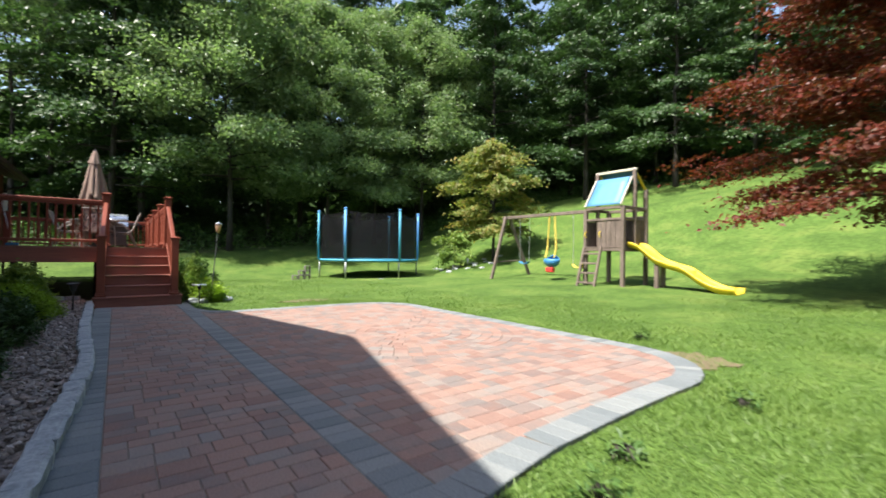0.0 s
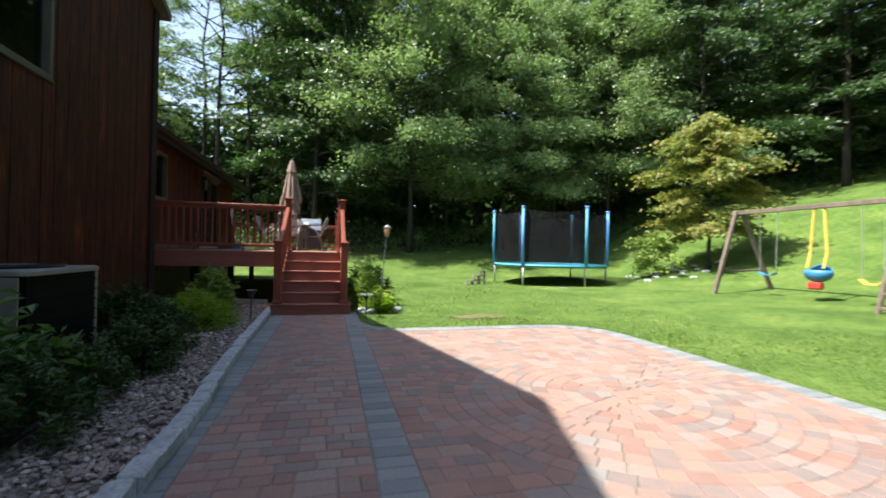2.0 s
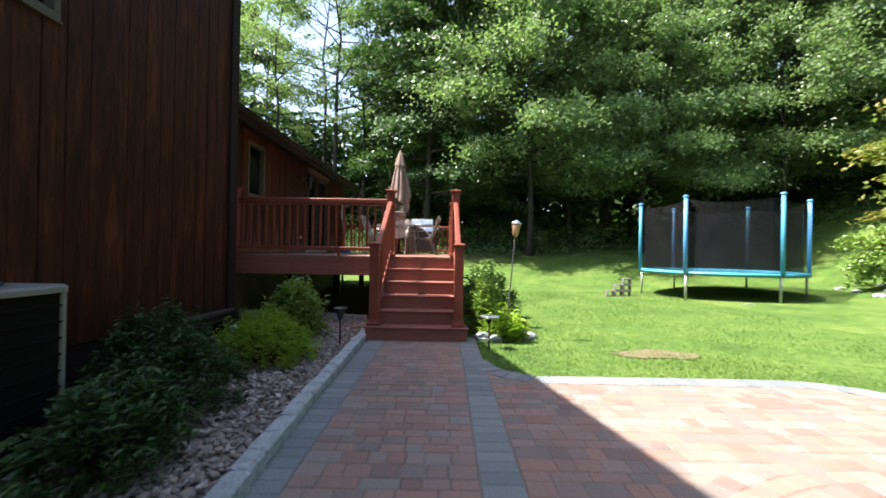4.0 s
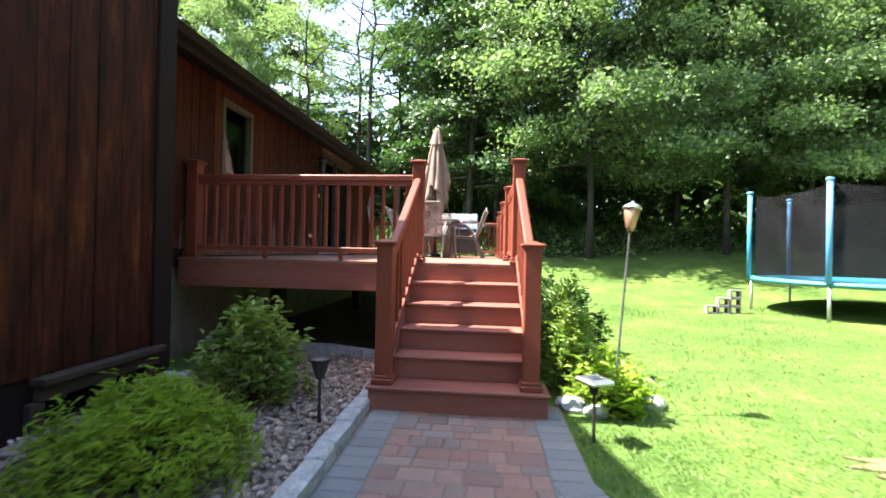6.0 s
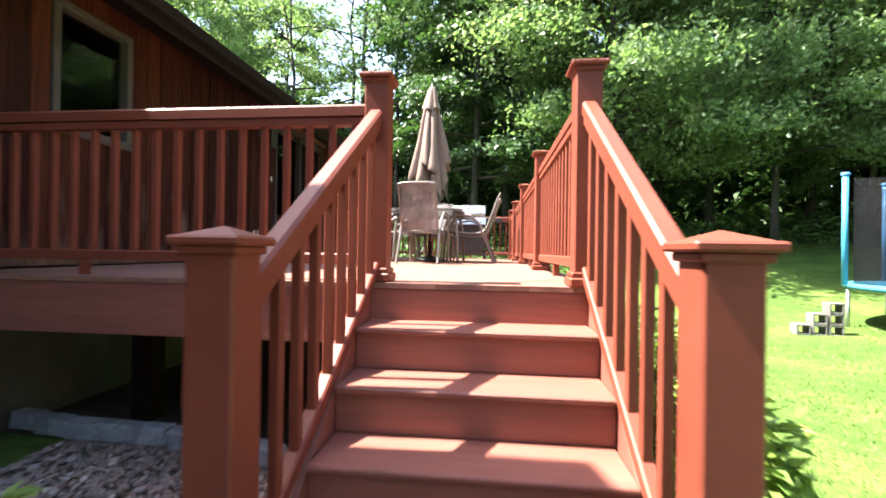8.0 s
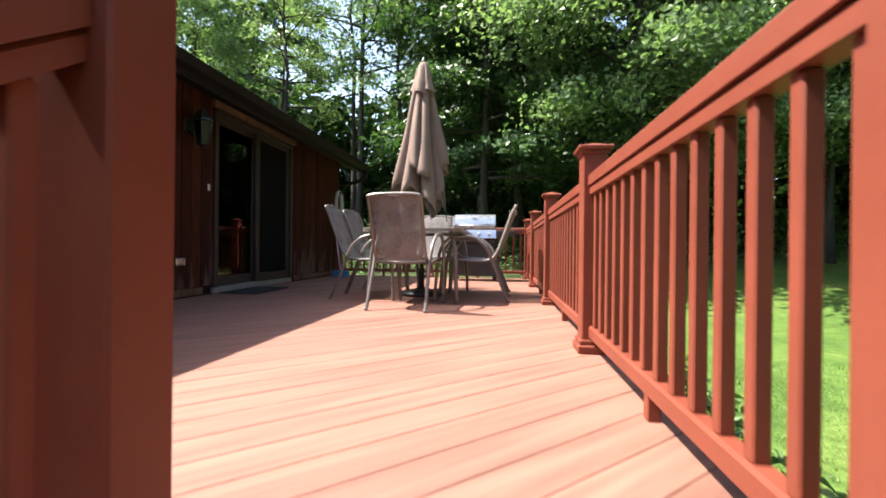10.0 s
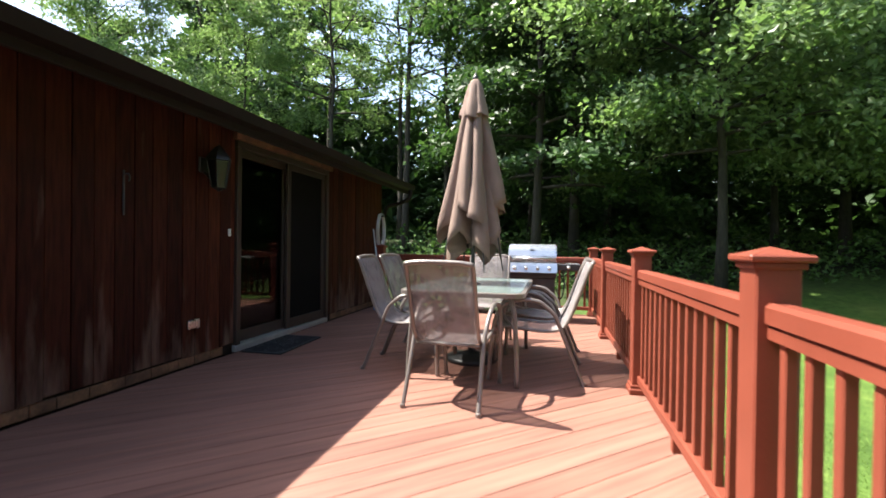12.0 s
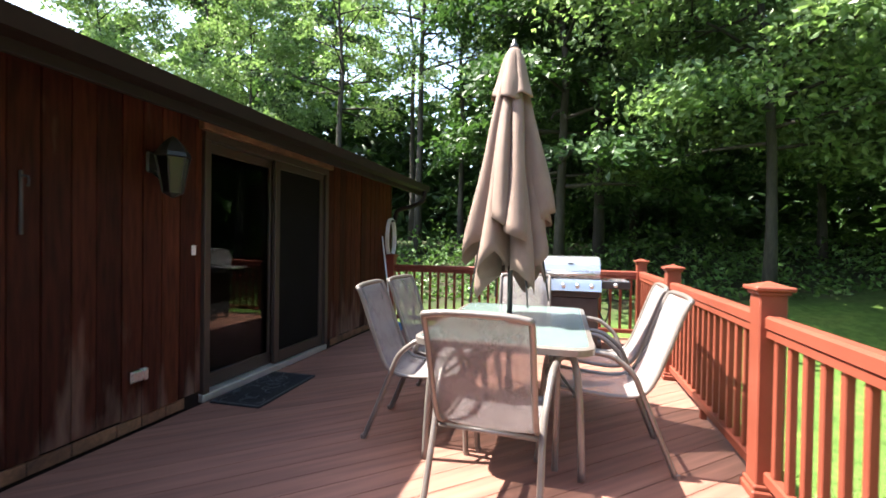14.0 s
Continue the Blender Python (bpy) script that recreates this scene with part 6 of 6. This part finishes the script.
mid = curve_pts([(0, y, z) for y, z in prof], 4)
sec = [(-0.26, 0.11), (-0.29, 0.13), (-0.29, 0.09), (-0.23, -0.02), (0.23, -0.02), (0.29, 0.09), (0.29, 0.13), (0.26, 0.11), (0.21, 0.0), (-0.21, 0.0)]
bm = bmesh.new()
rings = [[bm.verts.new((11.0 + u, p.y, p.z + w)) for u, w in sec] for p in mid]
for a, b in zip(rings, rings[1:]):
    for k in range(len(sec)):
        bm.faces.new((a[k], a[(k + 1) % len(sec)], b[(k + 1) % len(sec)], b[k]))
bm.faces.new(rings[0][::-1])
bm.faces.new(rings[-1])
part("chute", bm, M_YELLOW, slide, smooth=True)
beam("support", (10.85, 5.25, lift(10.9, 5.2) - 0.1), (10.85, 5.25, 0.84), 0.05, M_TIMBER, slide)
beam("support", (11.15, 5.25, lift(10.9, 5.2) - 0.1), (11.15, 5.25, 0.84), 0.05, M_TIMBER, slide)

swing = thing("swing_set", "weathered timber swing frame beside the play tower", "swing", (0, 0, 0))
SY, SZ = 10.75, 2.28
beam("top_beam", (XM + 0.1, PY1, SZ), (XM + 0.1, SY + 0.15, SZ), 0.05, None, swing)
beam("leg", (10.42, SY, lift(10.4, SY) - 0.1), (XM + 0.06, SY, SZ + 0.05), 0.045, None, swing)
beam("leg", (12.25, SY - 0.1, lift(12.2, SY) - 0.1), (XM + 0.14, SY - 0.1, SZ + 0.0), 0.045, None, swing)
beam("cross_bar", (10.75, SY, 0.75), (11.9, SY - 0.05, 0.8), 0.025, None, swing)
SXX = XM + 0.1
bucket = thing("bucket_swing", "blue and red bucket swing on yellow ropes", "swing seat", (SXX, 8.75, 0), "swings")
for dy in (-0.17, 0.17):
    part("rope", tube([(0, dy * 0.6, SZ - 0.05), (0, dy, 1.25), (-0.1, dy, 0.92)], 0.028, 6), M_ROPE, bucket)
bm = bmesh.new()
bmesh.ops.create_uvsphere(bm, u_segments=18, v_segments=10, radius=0.24)
for v in bm.verts:
    v.co = Vector((v.co.x * 0.9, v.co.y * 1.15, v.co.z * 0.85 + 0.82))
bmesh.ops.delete(bm, geom=[v for v in bm.verts if v.co.z > 0.92 and v.co.x < 0.05], context="VERTS")
ob = part("seat", bm, M_BLUE, bucket, smooth=True)
ob.modifiers.new("thick", "SOLIDIFY").thickness = 0.02
part("footrest", box(-0.16, -0.13, 0.46, 0.02, 0.13, 0.62, 0.03), M_REDP, bucket)
belt = thing("belt_swing", "blue belt swing seat hanging from the beam", "swing seat", (SXX, 9.9, 0), "swings")
for dy in (-0.22, 0.22):
    part("chain", tube([(0, dy, SZ - 0.05), (0, dy * 0.9, 0.78)], 0.008, 5), M_GALV, belt)
part("seat", slab([(-0.2, 0.78), (-0.1, 0.72), (0.1, 0.72), (0.2, 0.78), (0.2, 0.76), (0.1, 0.70), (-0.1, 0.70), (-0.2, 0.76)], -0.07, 0.07, "x"), M_BLUE, belt)
disc = thing("trapeze_swing", "yellow swing seat hanging beside the tower", "swing seat", (SXX, 7.75, 0), "swings")
for dy in (-0.2, 0.2):
    part("chain", tube([(0, dy, SZ - 0.05), (0, dy * 0.9, 0.72)], 0.008, 5), M_GALV, disc)
part("seat", slab([(-0.2, 0.74), (-0.1, 0.66), (0.1, 0.66), (0.2, 0.74), (0.2, 0.71), (0.1, 0.63), (-0.1, 0.63), (-0.2, 0.71)], -0.07, 0.07, "x"), M_ROPE, disc)

# bed with a white stub under the young maple
vent = thing("vent_pipe", "short white pipe standing in a pale gravel bed", "pipe", (13.1, 15.2, lift(13.1, 15.2)))
part("pipe", lathe([(0.06, -0.05), (0.06, 0.27), (0.075, 0.27), (0.075, 0.33), (0.0, 0.335)], 14), M_WHITE, vent)
for i in range(16):
    bm = bmesh.new()
    bmesh.ops.create_icosphere(bm, subdivisions=1, radius=1)
    a, d = i * 2.4, 0.4 + 0.11 * i
    for v in bm.verts:
        v.co *= 1 + 0.3 * noise.noise(v.co * 2 + Vector((i, 0, 0)))
        v.co = Vector((v.co.x * 0.16, v.co.y * 0.13, v.co.z * 0.07))
    ob = tagged(part("garden_rock", bm, M_GRANITE), "flat pale stone edging the young maple's bed", "rock", "maple bed stones")
    sx, sy = 12.9 + 1.1 * d * math.cos(a) * 0.9, 14.9 + d * math.sin(a) * 0.6
    ob.location = (sx, sy, lift(sx, sy) + 0.015)

M_BARE = surface("bare_earth", [(0.12, 0.085, 0.055), (0.15, 0.13, 0.06)], 7, 0.95, 0.5, 70)
for bx, by, bw, bd in ((3.4, 8.85, 0.5, 0.22), (4.75, 1.75, 0.36, 0.36)):
    pts = [(bx + bw * (1 + 0.2 * math.sin(3 * q + bx)) * math.cos(q * math.pi / 12), by + bd * (1 + 0.25 * math.sin(5 * q + by)) * math.sin(q * math.pi / 12)) for q in range(24)]
    tagged(part("bare_patch", prism(pts, -0.04, -0.018 if bx > 4.5 else -0.016), M_BARE), "worn bare earth patch in the lawn", "ground", kind="structure")

# ---- deck boards ----
ANG = radians(43)
ux, uy = math.cos(ANG), math.sin(ANG)
BW = 0.142
k = -60
while k < 90:
    o = k * (BW + 0.005)
    cx, cy = -0.75 - uy * o, 14.3 + ux * o
    quad = [(cx + ux * a - uy * b, cy + uy * a + ux * b) for a, b in ((-9, 0), (9, 0), (9, BW), (-9, BW))]
    poly = clip_rect(quad, DX0, DY0 - 0.03, DX1 + 0.03, DY1 + 0.03)
    clean = []
    for p in poly:
        if not clean or math.hypot(p[0] - clean[-1][0], p[1] - clean[-1][1]) > 0.004:
            clean.append(p)
    if len(clean) > 2 and math.hypot(clean[0][0] - clean[-1][0], clean[0][1] - clean[-1][1]) < 0.004:
        clean.pop()
    if len(clean) >= 3:
        bm = bmesh.new()
        prism(clean, DECK_Z - 0.025, DECK_Z, bm)
        part("deck_board", bm, M_DECK, deck)
    k += 1

# ---- pavers ----
def paver_mesh(w, d, mat, c=0.006, h=0.03):
    bm = bmesh.new()
    low = [bm.verts.new((sx * w / 2, sy * d / 2, -h)) for sx, sy in ((-1, -1), (1, -1), (1, 1), (-1, 1))]
    mid = [bm.verts.new((sx * w / 2, sy * d / 2, -c)) for sx, sy in ((-1, -1), (1, -1), (1, 1), (-1, 1))]
    top = [bm.verts.new((sx * (w / 2 - c), sy * (d / 2 - c), 0)) for sx, sy in ((-1, -1), (1, -1), (1, 1), (-1, 1))]
    bm.faces.new(top)
    for a, b in ((low, mid), (mid, top)):
        for q in range(4):
            bm.faces.new((a[q], a[(q + 1) % 4], b[(q + 1) % 4], b[q]))
    return mesh_of("paver", bm, mat)


class Field:
    """Many pavers joined into one mesh."""
    def __init__(self):
        self.v, self.f = [], []

    def add(self, x, y, z, w, d, a, c=0.004, h=0.03, taper=0.0):
        ca, sa = math.cos(a), math.sin(a)
        b = len(self.v)
        for zz, s in ((-h, 0), (-c, 0), (0, c)):
            for sx, sy in ((-1, -1), (1, -1), (1, 1), (-1, 1)):
                px, py = sx * (w / 2 - s) * (1 + taper * sy), sy * (d / 2 - s)
                self.v.append((x + px * ca - py * sa, y + px * sa + py * ca, z + zz))
        for q in range(4):
            for r0, r1 in ((0, 4), (4, 8)):
                self.f.append((b + r0 + q, b + r0 + (q + 1) % 4, b + r1 + (q + 1) % 4, b + r1 + q))
        self.f.append((b + 8, b + 9, b + 10, b + 11))

    def done(self, name, mat, parent):
        ob = new(name, raw_mesh(name, np.array(self.v), np.array(self.f), mat))
        ob.parent = parent
        tagged(ob, kind="stuff")


SIZES = (0.105, 0.145, 0.205)
shared = {}
def walk_paver(x0, x1, y, d, r_):
    w = round(x1 - x0, 3)
    key = (w, d)
    if key not in shared:
        shared[key] = paver_mesh(w - 0.005, d - 0.005, M_PAVER)
    piece("paver", shared[key], walkway, pose((x0 + x1) / 2, y, r_.uniform(-0.002, 0.001), r_.uniform(-0.25, 0.25), r_.uniform(-0.25, 0.25), 0))


r = random.Random(21)
behind = Field()
y = -2.9
while y < SY0 + 0.2:
    d = r.choice((0.145, 0.145, 0.105))
    x = 0.116
    while x < 1.065:
        w = r.choice(SIZES)
        if 1.068 - x - w < 0.08:
            w = 1.068 - x
        if y > 3.4:
            walk_paver(x, x + w, y + d / 2, d, r)
        else:
            behind.add(x + w / 2, y + d / 2, 0, w - 0.005, d - 0.005, 0)
        x += w
    y += d
behind.done("far_pavers", M_PAVER_FAR, walkway)
B1, B2 = paver_mesh(0.215, 0.118, M_BORDER), paver_mesh(0.212, 0.118, M_BORDER)
far_border = Field()
y = -2.9
while y < SY0 + 0.1:
    for me, xc, w in ((B1, 0.006, 0.215), (B2, 1.179, 0.212)):
        if y > 1.2:
            piece("border_paver", me, walkway, pose(xc, y + 0.061, r.uniform(-0.002, 0.001), 0, 0, r.uniform(-0.4, 0.4)))
        else:
            far_border.add(xc, y + 0.061, 0, w, 0.118, 0)
    y += 0.123
far_border.done("far_border_pavers", M_BORDER_FAR, walkway)

field = Field()


def near_paver(name, mat, w, d, x, y, z, a):
    key = (name, round(w, 3), round(d, 3))
    if key not in shared:
        shared[key] = paver_mesh(w, d, mat, 0.004)
    piece(name, shared[key], patio, Matrix.Translation((x, y, z)) @ Matrix.Rotation(a, 4, "Z"))


CC, CRAD = (3.15, 4.55), 1.55
y = 1.1
while y < 7.8:
    d = r.choice((0.145, 0.145, 0.105))
    x = 1.292
    while x < 4.9:
        w = r.choice(SIZES)
        mx_, my_ = x + w / 2, y + d / 2
        if inside(mx_, my_, EDGE) and distance(mx_, my_, EDGE) > 0.15 and math.hypot(mx_ - CC[0], my_ - CC[1]) > CRAD - 0.02:
            if mx_ < 2.15:
                near_paver("paver", M_PAVER, w - 0.005, d - 0.005, mx_, my_, r.uniform(-0.0035, -0.001), 0)
            else:
                field.add(mx_, my_, r.uniform(-0.0035, -0.001), w - 0.005, d - 0.005, 0)
        x += w
    y += d
rad, ring_z = 0.10, 0.0016
while rad < CRAD:
    d = 0.128
    n = max(5, round(2 * math.pi * (rad + d / 2) / 0.145))
    off = r.random()
    for q in range(n):
        a = 2 * math.pi * (q + off) / n
        rm = rad + d / 2
        field.add(CC[0] + rm * math.cos(a), CC[1] + rm * math.sin(a), ring_z, 2 * math.pi * rm / n - 0.004, d - 0.003, a - math.pi / 2, taper=min(0.3, d / 2 / rm))
    rad += d
    ring_z -= 0.0002
field.add(CC[0], CC[1], 0.002, 0.18, 0.18, 0)
field.done("patio_pavers", M_PAVER_FAR, patio)
carry = 0.06
for (xa, ya), (xb, yb) in zip(EDGE, EDGE[1:]):
    ln = math.hypot(xb - xa, yb - ya)
    a = math.atan2(yb - ya, xb - xa)
    while carry < ln:
        t = carry / ln
        px, py = xa + (xb - xa) * t, ya + (yb - ya) * t
        near_paver("border_paver", M_BORDER, 0.117, 0.22, px - math.sin(a) * 0.11, py + math.cos(a) * 0.11, 0.003 + r.uniform(-0.001, 0.002), a)
        carry += 0.122
    carry -= ln
